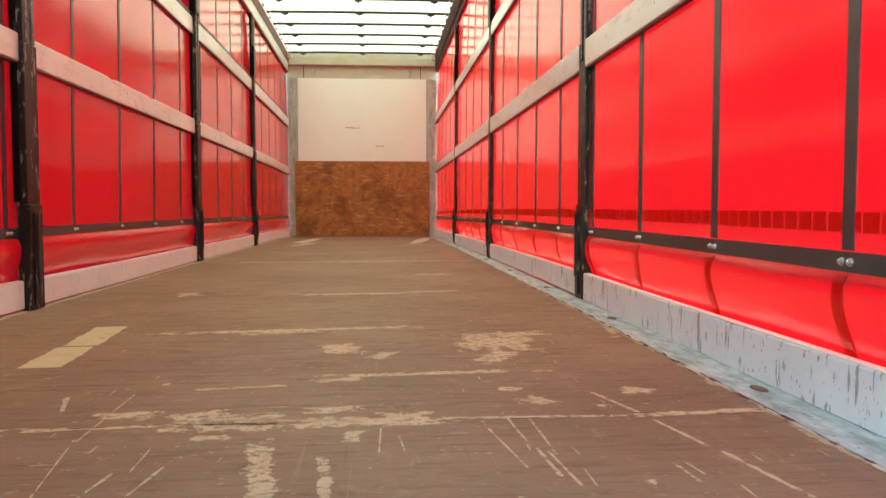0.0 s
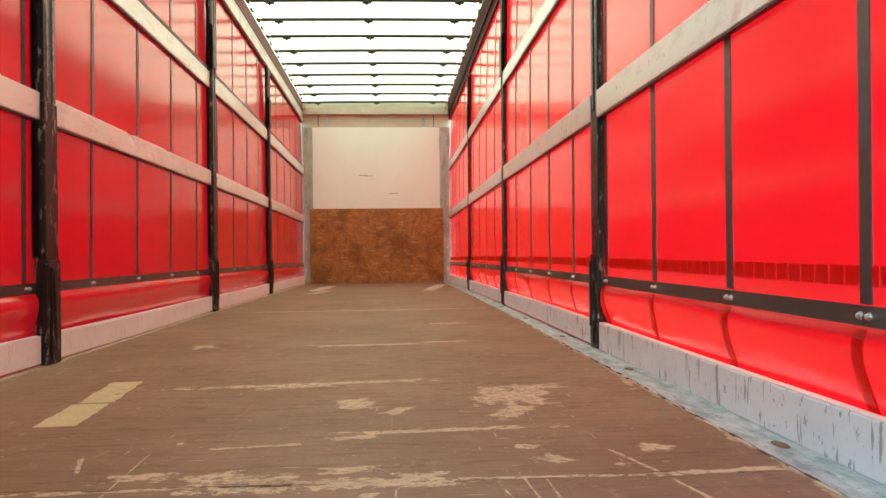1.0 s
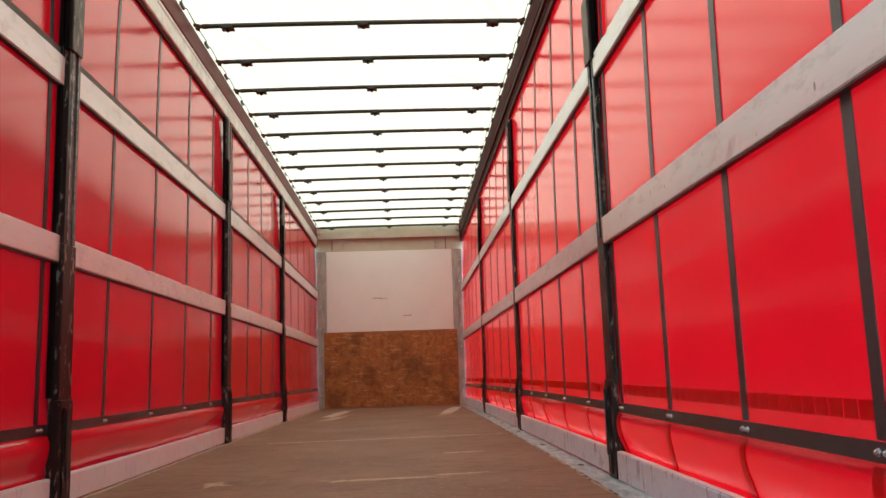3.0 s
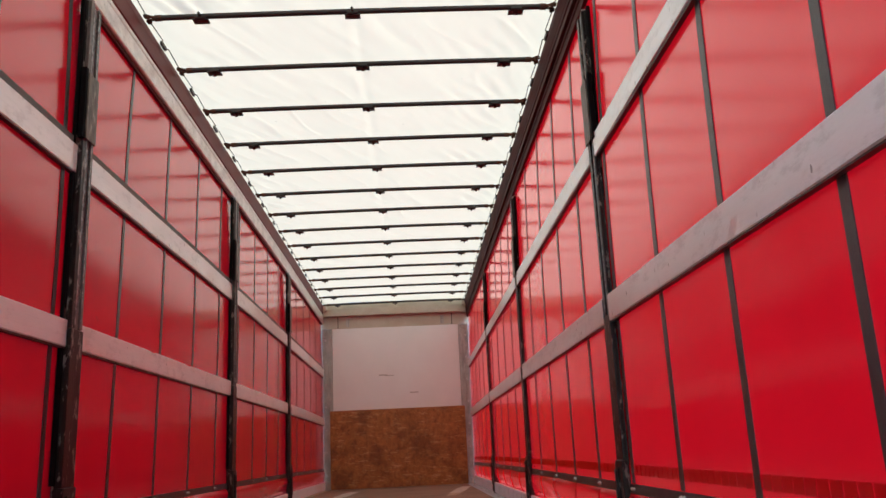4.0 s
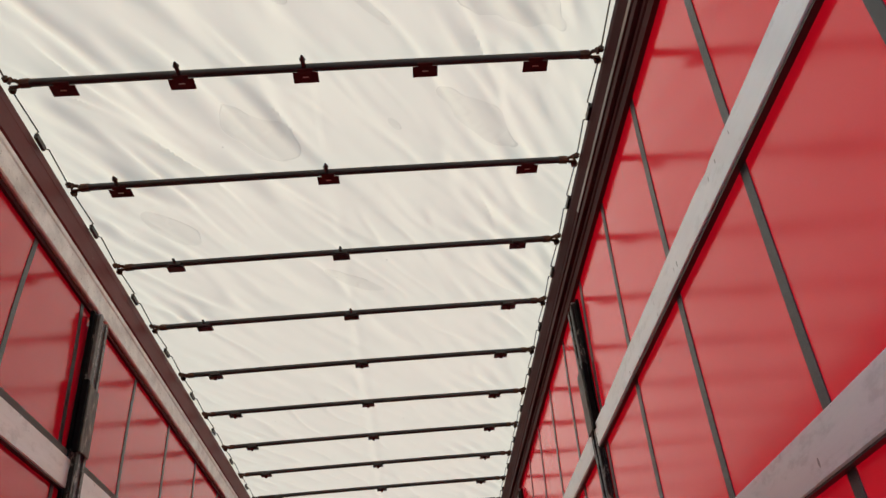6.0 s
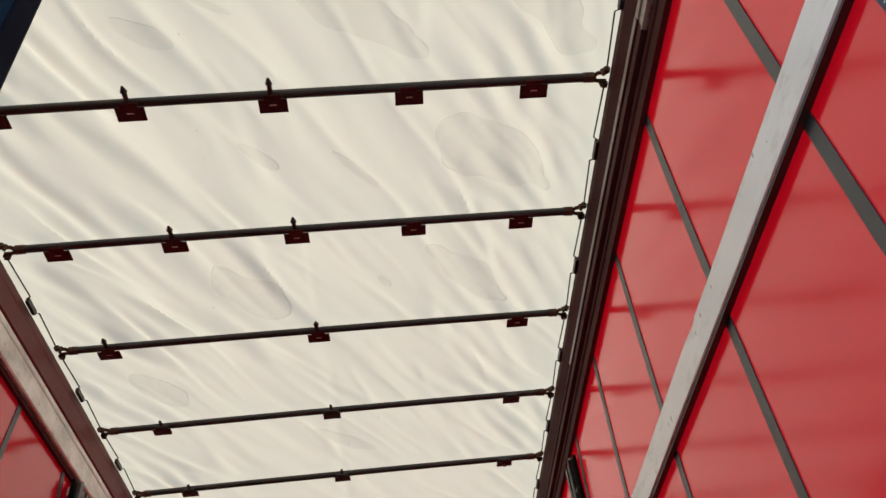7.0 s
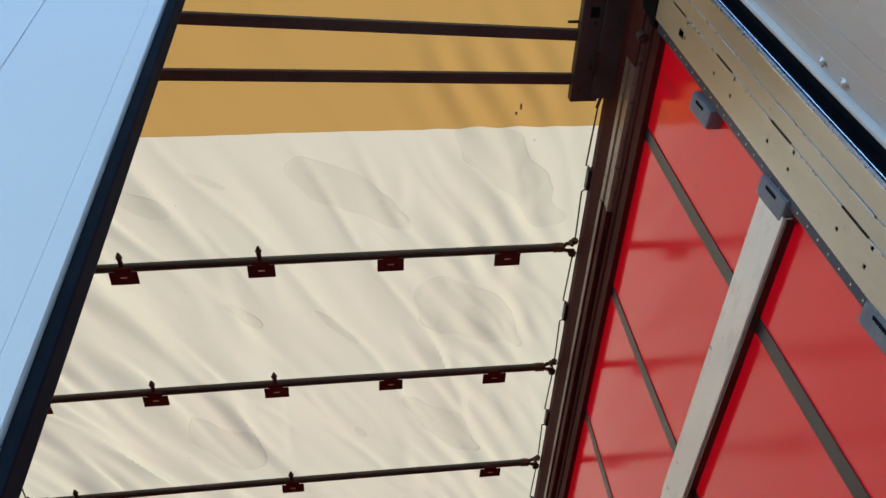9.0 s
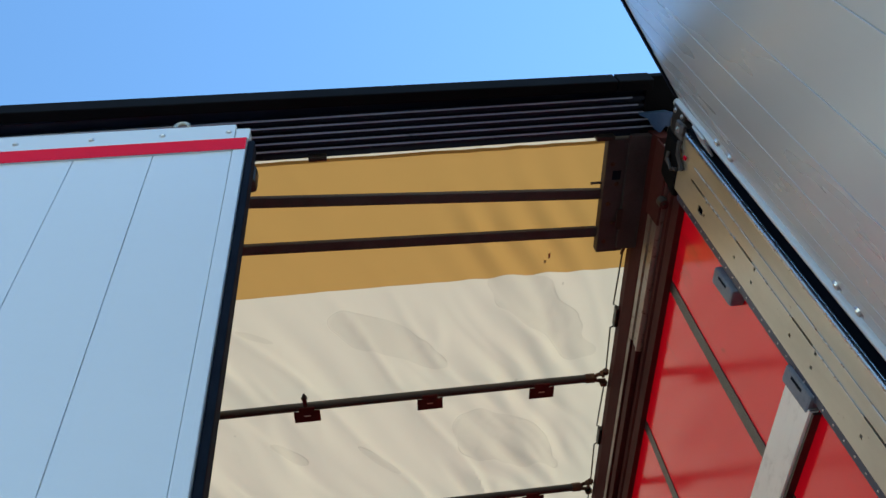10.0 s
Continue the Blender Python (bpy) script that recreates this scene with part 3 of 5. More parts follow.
ASPHALT = surface("worn_asphalt", (0.09, 0.09, 0.092), (0.12, 0.12, 0.12), 0.8, (0.75, 0.9), 0.0, 0.5, 30.0)


# ---------------------------------------------------------------- helpers for building
LENGTH = 12.8


def bent(y):
    """Sideways and downward shift of the long body towards its front."""
    k = (max(y, 0.0) / LENGTH) ** 2
    return -0.035 * k, -0.080 * k


def at(x, y, z, rx=0, ry=0, rz=0):
    dx, dz = bent(y)
    return pose(x + dx, y, z + dz, rx, ry, rz)


ORIGIN = {}


def thing(name, x, y, z, label, category, group="", kind=""):
    dx, dz = bent(y)
    ob = new(name)
    ob.empty_display_size = 0.1
    ob.location = (x + dx, y, z + dz)
    ORIGIN[ob.name] = Vector(ob.location)
    return tagged(ob, label, category, group, kind)


def part(name, bm, material, parent=None, label="", warp=True, smooth=False):
    """Links a bmesh, built in place in the world, as one mesh object under its thing."""
    if warp:
        for v in bm.verts:
            dx, dz = bent(v.co.y)
            v.co.x += dx
            v.co.z += dz
    home = ORIGIN[parent.name] if parent else Vector((0, 0, 0))
    bmesh.ops.translate(bm, vec=-home, verts=bm.verts)
    bmesh.ops.recalc_face_normals(bm, faces=bm.faces)
    me = bpy.data.meshes.new(name)
    bm.to_mesh(me)
    bm.free()
    me.materials.append(material)
    if smooth:
        me.shade_smooth()
        me.set_sharp_from_angle(angle=radians(40))
    ob = new(name, me)
    if parent:
        ob.parent = parent
    ORIGIN[ob.name] = home.copy()
    if label:
        ob["label"] = label
    return ob


def twin(ob, shift, turn=0.0):
    """One more piece on the same mesh, moved by shift from its fellow."""
    o = ob.copy()
    scene.collection.objects.link(o)
    o.parent = ob.parent
    o.location = ob.location + Vector(shift)
    o.rotation_euler = (0, 0, turn)
    ORIGIN[o.name] = ORIGIN[ob.name]
    return o


def box(bm, x0, x1, y0, y1, z0, z1, bevel=0.0, cuts=0):
    made = bmesh.ops.create_cube(bm, size=1.0)
    vs = made["verts"]
    bmesh.ops.scale(bm, vec=(x1 - x0, y1 - y0, z1 - z0), verts=vs)
    bmesh.ops.translate(bm, vec=((x0 + x1) / 2, (y0 + y1) / 2, (z0 + z1) / 2), verts=vs)
    if cuts:
        axis = max(range(3), key=lambda k: (x1 - x0, y1 - y0, z1 - z0)[k])
        es = [e for e in bm.edges if e.verts[0] in vs and abs((e.verts[0].co - e.verts[1].co)[axis]) > 1e-6]
        bmesh.ops.subdivide_edges(bm, edges=es, cuts=cuts)
    if bevel:
        vs = set(vs)
        es = [e for e in bm.edges if (e.verts[0] in vs or e.verts[1] in vs) and len(e.link_faces) == 2 and e.calc_face_angle(0) > 0.5]
        bmesh.ops.bevel(bm, geom=es, offset=bevel, segments=2, profile=0.6, affect="EDGES")
    return bm


def one_box(*a, **k):
    return box(bmesh.new(), *a, **k)


def stations(y0, y1, step=0.65):
    n = max(1, math.ceil((y1 - y0) / step))
    return [y0 + (y1 - y0) * i / n for i in range(n + 1)]


def extrude_y(profile, y0, y1, closed=True, step=0.65, wobble=None):
    """Sweeps a section, a list of (x, z), along the body."""
    bm = bmesh.new()
    rings = []
    for y in stations(y0, y1, step):
        o = wobble(y) if wobble else (0, 0)
        rings.append([bm.verts.new((x + o[0], y, z + o[1])) for x, z in profile])
    m = len(profile)
    for a, b in zip(rings, rings[1:]):
        for i in range(m if closed else m - 1):
            j = (i + 1) % m
            bm.faces.new((a[i], a[j], b[j], b[i]))
    if closed:
        bm.faces.new(rings[0])
        bm.faces.new(rings[-1][::-1])
    return bm


def tube(bm, points, r, sides=10):
    """A round bar through the points."""
    rings = []
    for i, p in enumerate(points):
        p = Vector(p)
        a, b = Vector(points[max(i - 1, 0)]), Vector(points[min(i + 1, len(points) - 1)])
        d = (b - a).normalized()
        u = d.cross(Vector((0, 0, 1)))
        u = u.normalized() if u.length > 0.01 else Vector((1, 0, 0))
        w = d.cross(u)
        rings.append([bm.verts.new(p + r * (math.cos(2 * math.pi * k / sides) * u + math.sin(2 * math.pi * k / sides) * w)) for k in range(sides)])
    for a, b in zip(rings, rings[1:]):
        for k in range(sides):
            bm.faces.new((a[k], a[(k + 1) % sides], b[(k + 1) % sides], b[k]))
    bm.faces.new(rings[0][::-1])
    bm.faces.new(rings[-1])
    return bm


def dome(bm, centre, axis, r, h):
    """A domed bolt head on a washer, standing out along axis."""
    turn = Vector(axis).to_track_quat("Z", "Y").to_matrix().to_4x4()
    turn.translation = centre
    for r1, r2, z0, z1 in ((r * 1.35, r * 1.3, 0, h * 0.25), (r, r * 0.92, h * 0.25, h * 0.7), (r * 0.92, r * 0.45, h * 0.7, h)):
        made = bmesh.ops.create_cone(bm, cap_ends=True, segments=12, radius1=r1, radius2=r2, depth=z1 - z0)
        bmesh.ops.transform(bm, matrix=turn @ Matrix.Translation((0, 0, (z0 + z1) / 2)), verts=made["verts"])
    return bm


# ---------------------------------------------------------------- ground and floor
bm = bmesh.new()
bmesh.ops.create_grid(bm, x_segments=8, y_segments=8, size=400.0)
bmesh.ops.translate(bm, vec=(0, 0, -1.28), verts=bm.verts)
tagged(part("ground", bm, ASPHALT, warp=False), "grey asphalt yard under the trailer", "ground", kind="structure")

floor = part("floor", extrude_y([(-1.2, -0.12), (1.2, -0.12), (1.2, -0.02), (-1.2, -0.02)], -0.06, 12.85), BLACK)
tagged(floor, "brown film-faced plywood deck, scratched and worn along joints", "floor", kind="structure")
y = 1.105 - 1.15 * 2
while y < 12.75:
    a, b = max(y, -0.06), min(y + 1.15, 12.8)
    if b > a + 0.05:
        bmp = bmesh.new()
        box(bmp, -1.172, 1.072, a + 0.0012, b - 0.0012, -0.0199, 0.0, 0.0016)
        part("floor_panel", bmp, FLOOR, floor)
    y += 1.15
for s in (-1, 1):
    lo, hi = sorted((s * (1.074 if s > 0 else 1.174), s * 1.20))
    rail = part("edge_rail", extrude_y([(lo, -0.0195), (hi, -0.0195), (hi, 0.002), (lo, 0.002)], -0.06, 12.8), EDGE if s > 0 else PALE, floor, "zinc-coated floor edge rail with lashing slots" if s > 0 else "pale worn floor edge rail")
    if s < 0:
        continue
    first = None
    for k in range(10):
        ys = 1.306 + 1.187 * k
        if first is None:
            bmp = bmesh.new()
            made = bmesh.ops.create_cone(bmp, cap_ends=True, segments=14, radius1=0.019, radius2=0.017, depth=0.0024)
            bmesh.ops.scale(bmp, vec=(0.85, 1.9, 1), verts=made["verts"])
            bmesh.ops.translate(bmp, vec=(s * 1.135, ys, 0.0033), verts=made["verts"])
            first = part("lashing_slot", bmp, SLOTRUST, floor)
            base = bent(ys)
        else:
            now = bent(ys)
            twin(first, (now[0] - base[0], ys - 1.306, now[1] - base[1]))


rng = random.Random(71)
for material, gap, title in ((RUST, 0.10, "rusty broken border of the deck"), (PALE, 0.16, "pale broken border of the deck")):
    bm = bmesh.new()
    y = -0.05
    while y < 9.0:
        ln = rng.uniform(0.02, 0.13)
        w = rng.uniform(0.004, 0.014)
        xc = 1.070 + rng.uniform(-0.006, 0.003)
        high = 0.0024 if material is RUST else 0.0028
        ring = [bm.verts.new((xc + dx, y + ln * dy, high)) for dx, dy in ((-w * 0.3, 0), (w * 0.2, 0.1), (w * 0.6, 0.4), (w * 0.4, 0.9), (-w * 0.1, 1.0), (-w * 0.7, 0.7), (-w * 0.5, 0.25))]
        bm.faces.new(ring)
        y += ln + rng.uniform(0.0, gap)
    part("deck_border", bm, material, floor, title)


def worn_or_shaded_patch(x, y, length, width, angle, material, seed):
    """A scrape or a painted shadow with a ragged edge, a hair above the deck."""
    rng = random.Random(seed)
    bm = bmesh.new()
    n = max(5, int(length / 0.012))
    left, right = [], []
    for i in range(n + 1):
        k = i / n
        w = width * (0.86 + 0.10 * noise.noise((k * length * 22, seed * 3.7, 0)) + 0.07 * rng.random())
        o = 0.04 * width * noise.noise((k * length * 9, seed * 1.9, 5))
        left.append(bm.verts.new(((k - 0.5) * length, o + w / 2, 0.0009)))
        right.append(bm.verts.new(((k - 0.5) * length, o - w / 2, 0.0009)))
    for i in range(n):
        bm.faces.new((left[i], left[i + 1], right[i + 1], right[i]))
    bmesh.ops.delete(bm, geom=[v for v in bm.verts if not v.link_faces], context="VERTS")
    bmesh.ops.transform(bm, matrix=pose(x, y, 0, 0, 0, angle), verts=bm.verts)
    part("worn_or_shaded_patch", bm, material, floor)


worn_or_shaded_patch(-0.667, 2.23, 0.40, 0.118, 95, YELLOW, 201)
worn_or_shaded_patch(-0.645, 1.85, 0.32, 0.122, 94, YELLOW, 203)
# dark strips paint cracks and their shadow along the splintered joint
for i, (x, y, length, width, turn) in enumerate(((-0.03, 1.098, 0.10, 0.010, 3), (-0.06, 1.115, 0.07, 0.007, -4), (0.55, 1.098, 0.06, 0.007, 1), (-0.30, 1.090, 0.07, 0.006, 2),
                                                   (0.03, 1.092, 0.06, 0.009, 2), (0.80, 1.122, 0.05, 0.006, 1))):
    worn_or_shaded_patch(x, y, length, width, turn, SHADEDWOOD, 300 + i)
rng = random.Random(5)
bm = bmesh.new()
for _ in range(60):
    cx, cy = rng.gauss(-0.03, 0.06), rng.gauss(1.108, 0.012)
    ln, wd, up, ang = rng.uniform(0.006, 0.022), rng.uniform(0.0015, 0.004), rng.uniform(0.001, 0.005), rng.gauss(0.0, 0.35)
    dx, dy = math.cos(ang), math.sin(ang)
    pts = [(-ln / 2, -wd / 2, 0.0006), (ln / 2, -wd / 4, 0.0006 + up), (ln / 2, wd / 4, 0.0009 + up), (-ln / 2, wd / 2, 0.0006)]
    bm.faces.new([bm.verts.new((cx + a * dx - b * dy, cy + a * dy + b * dx, c)) for a, b, c in pts])
part("splinters", bm, WOOD, floor, "splintered plywood at the joint")
for i in range(3):
    worn_or_shaded_patch(-0.72 + 0.02 * i, 10.2 + 0.5 * i, 0.9, 0.16, 84, PALE, 210 + i)
    worn_or_shaded_patch(0.80 + 0.06 * i, 10.3 + 0.5 * i, 0.9, 0.16, 80, PALE, 220 + i)

# ---------------------------------------------------------------- front bulkhead
wall = part("wall_front", one_box(-1.265, 1.265, 12.89, 12.96, -0.1, 3.10), CREAMPAINT)
tagged(wall, "trailer front wall behind white panel and brown board", "wall", kind="structure")
part("upper_panel", one_box(-1.265, 1.265, 12.835, 12.888, 2.575, 2.79, 0.004), CREAMPAINT, wall, "cream painted steel panel")
part("white_panel", one_box(-1.045, 1.045, 12.815, 12.888, 1.232, 2.572, 0.004), WHITE, wall, "scuffed white wall panel")
part("kick_board", one_box(-1.095, 1.095, 12.775, 12.888, 0.004, 1.229, 0.004), BOARD, wall, "stained brown chipboard kick board")
header = part("header_beam", one_box(-1.19, 1.19, 12.74, 12.832, 2.775, 2.90, 0.012), CREAMPAINT, wall, "cream steel header beam")
for s in (-1, 1):
    lo, hi = sorted((s * 1.048, s * 1.265))
    bm = bmesh.new()
    box(bm, lo, hi, 12.80, 12.888, 0.0, 2.572, 0.008)
    for k in range(2):
        xa = s * (1.115 + 0.085 * k)
        box(bm, xa - 0.012, xa + 0.012, 12.785, 12.7995, 0.0, 2.572, 0.004)
    col = part("corner_post", bm, ZINC, wall, "galvanised corner post")
    for k in range(7):
        bm = bmesh.new()
        dome(bm, Vector((s * 1.158, 12.7995, 0.22 + 0.36 * k)), (0, -1, 0), 0.013, 0.012)
        part("bolt", bm, BOLT, col)
    part("corner_casting", one_box(s * 1.20 - 0.075, s * 1.20 + 0.075, 12.70, 12.80, 2.86, 2.95, 0.02), PALE, wall, "pale roof corner casting")
    part("vent_slot", one_box(s * 0.79 - 0.03, s * 0.79 + 0.03, 12.818, 12.834, 2.60, 2.74, 0.006), ZINC, wall)
    part("rivet_strip", one_box(s * 0.95 - 0.006, s * 0.95 + 0.006, 12.826, 12.834, 2.578, 2.77, 0.002), BLACK, wall)
for x, z in ((-0.22, 1.78), (-0.12, 1.77), (0.28, 1.48)):
    part("scuff", one_box(x - 0.07, x + 0.07, 12.8135, 12.8149, z - 0.006, z + 0.006), ZINC, wall)

# ---------------------------------------------------------------- roof
ROOF_Z = 2.972
BOWS = [1.046 + 0.648 * k for k in range(19)]


def tarp_height(x, y):
    """Stretched sheet: it sags between the bows and is drawn into slanting folds and creases."""
    k = ((y - BOWS[0]) / 0.648) % 1.0
    sag = -0.010 * math.sin(math.pi * k) if y > BOWS[0] else -0.004
    u, v = 0.87 * x - 0.49 * y, 0.49 * x + 0.87 * y
    bend = 0.28 * noise.noise((x * 1.7, y * 1.7, 1.0))
    soft = 0.020 * noise.noise((u * 5.2 + bend, v * 0.8, 0.3)) + 0.012 * noise.noise((u * 11.0 + bend, v * 1.3, 4.0))
    near = max(0.0, abs(x) - 0.35) / 0.85
    some = min(1.0, max(0.0, noise.noise((x * 1.5, y * 1.5, 33.0)) + 0.45 + (0.25 if x < 0 else 0.0)))
    line = noise.noise((u * 3.6 + bend, v * 0.45, 21.0))
    crease = 0.021 * math.exp(-(line / 0.072) ** 2) * some
    line = noise.noise((u * 6.1 + bend, v * 1.1, 27.0))
    crease += 0.011 * math.exp(-(line / 0.09) ** 2) * max(0.0, noise.noise((x * 1.9, y * 1.9, 37.0)) + 0.35)
    pull = 0.065 * noise.noise((u * 15.0, v * 2.2, 8.0)) * near * max(0.0, noise.noise((x * 2.3, y * 2.3, 15.0)) + 0.35)
    slack = 0.62 + 0.75 * min(1.0, max(0.0, 0.15 - x) / 0.7) if y < 2.6 else 0.85
    fold = ((1.15 * soft + 1.15 * crease) * slack + pull) * min(1.0 if y > 0.548 else 0.20, 0.25 + 2.2 * abs(y - 0.548))
    if y < 7.5:                    # tucks gathered at the ends of the bows
        yb = BOWS[0] + 0.648 * round((y - BOWS[0]) / 0.648)
        for xe in (0.80, -0.98):
            tuck = math.exp(-((x - xe) / 0.26) ** 2 - ((y - yb) / 0.20) ** 2)
            if tuck > 0.01:
                fold += 0.0155 * tuck * math.sin(u * 50 + 3.0 * yb + 2.5 * noise.noise((x * 3, y * 3, 40.0))) * (0.7 + 0.8 * noise.noise((yb * 1.7, xe, 41.0)))
    edge = min(1.0, (1.2 - abs(x)) * 8 + 0.25)
    fade = 1.0 if y < 2.2 else max(0.38, 1.0 - (y - 2.2) * 0.30)
    fade = max(fade, 0.60 * near * max(0.0, 1.0 - y / 9.0))
    ridge = 0.0
    if y > 2.3:                    # folded-in line along the middle
        off = x + 0.05 + 0.02 * noise.noise((y * 1.2, 3.0, 50.0))
        ridge = (0.0016 * math.exp(-(off / 0.025) ** 2) - 0.0035 * math.exp(-((off - 0.06) / 0.03) ** 2)) * min(1.0, (y - 2.3) * 1.5)
    return ROOF_Z + 0.050 + 0.008 * (1 - (x / 1.2) ** 2) + sag + fold * edge * fade + ridge


def tarp_sheet(ys, x0, x1, nx, lift=0.0, seam=None):
    """A stretch of the roof; the edge at the seam wanders a little."""
    bm = bmesh.new()
    rows = []
    for y in ys:
        row = []
        for i in range(nx + 1):
            x = x0 + (x1 - x0) * i / nx
            yy = y
            if y == seam:
                yy += 0.008 * noise.noise((x * 1.8, 3.0, 2.0))
            row.append(bm.verts.new((x, yy, tarp_height(x, yy) + lift)))
        rows.append(row)
    for a, b in zip(rows, rows[1:]):
        for i in range(nx):
            bm.faces.new((a[i], a[i + 1], b[i + 1], b[i]))
    return bm


roof = thing("roof_tarp", 0, 0, ROOF_Z, "creased cream roof tarpaulin with tan rear end, stretched over bows", "tarpaulin", kind="structure")
part("ceiling", tarp_sheet(stations(0.547, 4.2, 0.0135) + stations(4.2, 12.88, 0.035)[1:], -1.236, 1.236, 170, 0.0, 0.547), TARP, roof, "cream translucent tarpaulin", smooth=True)
part("rear_flap", tarp_sheet(stations(0.019, 0.547, 0.02), -1.236, 1.236, 170, 0.0, 0.547), TAN, roof, "tan reinforcing flap at the rear", smooth=True)


part("rear_edge", tarp_sheet(stations(-0.11, 0.032, 0.02), -1.222, 1.222, 60, 0.002), TARP, roof, "cream tarpaulin edge under the header", smooth=True)
for mx, my, half in ((0.905, 0.462, 0.011), (0.893, 0.492, 0.006)):
    part("mark", one_box(mx - 0.0035, mx + 0.0035, my - half, my + half, tarp_height(mx, my) - 0.0085, tarp_height(mx, my) - 0.007), WOOD, roof, "small dark mark")


# skirts added to close the sun leak between roof rails and tarpaulin
for s in (-1, 1):
    part("sun_stop_skirt", extrude_y([(s * 1.2365, 2.90), (s * 1.2385, 2.90), (s * 1.2385, 3.026), (s * 1.2365, 3.026)], -0.10, 12.88), TARP, roof, "cream tarpaulin skirt added to stop sun leaking past the rail")


def crown(x):
    """Upward arch of a bow over its span."""
    return 0.006 * (1 - (x / 1.16) ** 2)


def roof_bow(plates, small=False):
    """A dark tube with hanging plates, pins and sliding end fittings; built at the origin."""
    ob = new("roof_bow")
    ob.empty_display_size = 0.1
    ORIGIN[ob.name] = Vector((0, 0, 0))
    tagged(ob, "dark painted steel roof bow with small plates, under tarpaulin", "roof bow", "roof bows")
    pts = [(x, 0, crown(x)) for x in (-1.10, -0.9, -0.6, -0.3, 0, 0.3, 0.6, 0.9, 1.10)]
    part("tube", tube(bmesh.new(), pts, 0.0165), BLACK, ob, warp=False, smooth=True)
    for s in (-1, 1):
        bm = bmesh.new()
        tube(bm, [(s * 1.08, 0, 0), (s * 1.10, 0, 0), (s * 1.118, 0, -0.001)], 0.019, 8)
        tube(bm, [(s * 1.115, 0, 0), (s * 1.130, 0.016, 0.0), (s * 1.165, 0.018, 0.0)], 0.008, 6)
        tube(bm, [(s * 1.115, 0, 0), (s * 1.130, -0.016, 0.0), (s * 1.165, -0.018, 0.0)], 0.008, 6)
        for e in (-1, 1):
            made = bmesh.ops.create_cone(bm, cap_ends=True, segments=10, radius1=0.013, radius2=0.013, depth=0.016)
            bmesh.ops.transform(bm, matrix=pose(s * 1.160, e * 0.030, -0.004, 90), verts=made["verts"])
            made = bmesh.ops.create_cone(bm, cap_ends=True, segments=8, radius1=0.007, radius2=0.007, depth=0.03)
            bmesh.ops.transform(bm, matrix=pose(s * 1.146, e * 0.024, -0.008), verts=made["verts"])
        part("end_fitting", bm, RUST, ob, "rusty sliding end fitting", warp=False)
    for x, pin in plates:
        c = crown(x)
        if small:
            bm = one_box(x - 0.044, x + 0.044, -0.012, 0.040, c - 0.0275, c - 0.0170, 0.003)
            box(bm, x - 0.030, x + 0.030, -0.026, -0.0125, c - 0.0235, c - 0.0090, 0.003)
            clamp = part("clamp", bm, BLACK, ob, "small dark clamp", warp=False)
            if pin:
                bm = bmesh.new()
                tube(bm, [(x, -0.052, c - 0.006), (x, -0.044, c - 0.006), (x, 0.0, c - 0.006)], 0.008, 8)
                part("pin", bm, BLACK, ob, warp=False)
            else:
                part("tab", one_box(x - 0.009, x + 0.009, 0.0, 0.012, c - 0.046, c - 0.0276, 0.002), MAROON, clamp, warp=False)
            continue
        bm = one_box(x - 0.050, x + 0.050, 0.006, 0.062, c - 0.0215, c - 0.0170, 0.002)
        box(bm, x - 0.030, x + 0.030, -0.012, 0.0062, c - 0.0215, c - 0.0150, 0.002)
        plate = part("plate", bm, MAROON, ob, "maroon steel plate", warp=False)
        part("plate_slot", one_box(x - 0.012, x + 0.012, 0.026, 0.031, c - 0.0232, c - 0.0216), PALE, plate, warp=False)
        if pin:
            bm = bmesh.new()
            made = bmesh.ops.create_cone(bm, cap_ends=True, segments=8, radius1=0.009, radius2=0.009, depth=0.05)
            bmesh.ops.transform(bm, matrix=pose(x - 0.004, -0.034, c - 0.008, 90), verts=made["verts"])
            made = bmesh.ops.create_cone(bm, cap_ends=True, segments=8, radius1=0.013, radius2=0.004, depth=0.022)
            bmesh.ops.transform(bm, matrix=pose(x - 0.004, -0.062, c - 0.008, 90), verts=made["verts"])
            part("pin", bm, BLACK, ob, warp=False)
    return ob


FIVE = ((0.90, 0), (0.455, 0), (-0.02, 1), (-0.505, 1), (-0.96, 0))
THREE = ((0.93, 0), (0.0, 1), (-0.945, 1))
FLAT = ((0.94, 0), (0.015, 0), (-0.94, 0))
PINNED = ((0.94, 0), (0.0, 1), (-0.86, 1))
full, some, bare, pinned = roof_bow(FIVE), roof_bow(THREE), roof_bow(FLAT, True), roof_bow(PINNED, True)
full.matrix_basis = at(0, BOWS[0], ROOF_Z)
some.matrix_basis = at(0, BOWS[2], ROOF_Z)
bare.matrix_basis = at(0, BOWS[5], ROOF_Z - 0.006, 0, -0.3)
pinned.matrix_basis = at(0, BOWS[3], ROOF_Z - 0.006, 0, -0.3)
copy_thing(full, at(0, BOWS[1], ROOF_Z))
for k, y in enumerate(BOWS):
    if k not in (0, 1, 2, 3, 5):
        copy_thing(pinned if k == 4 else bare, at(0, y, ROOF_Z - 0.006, 0, -0.3, 0.25 * math.sin(k * 2.3)))

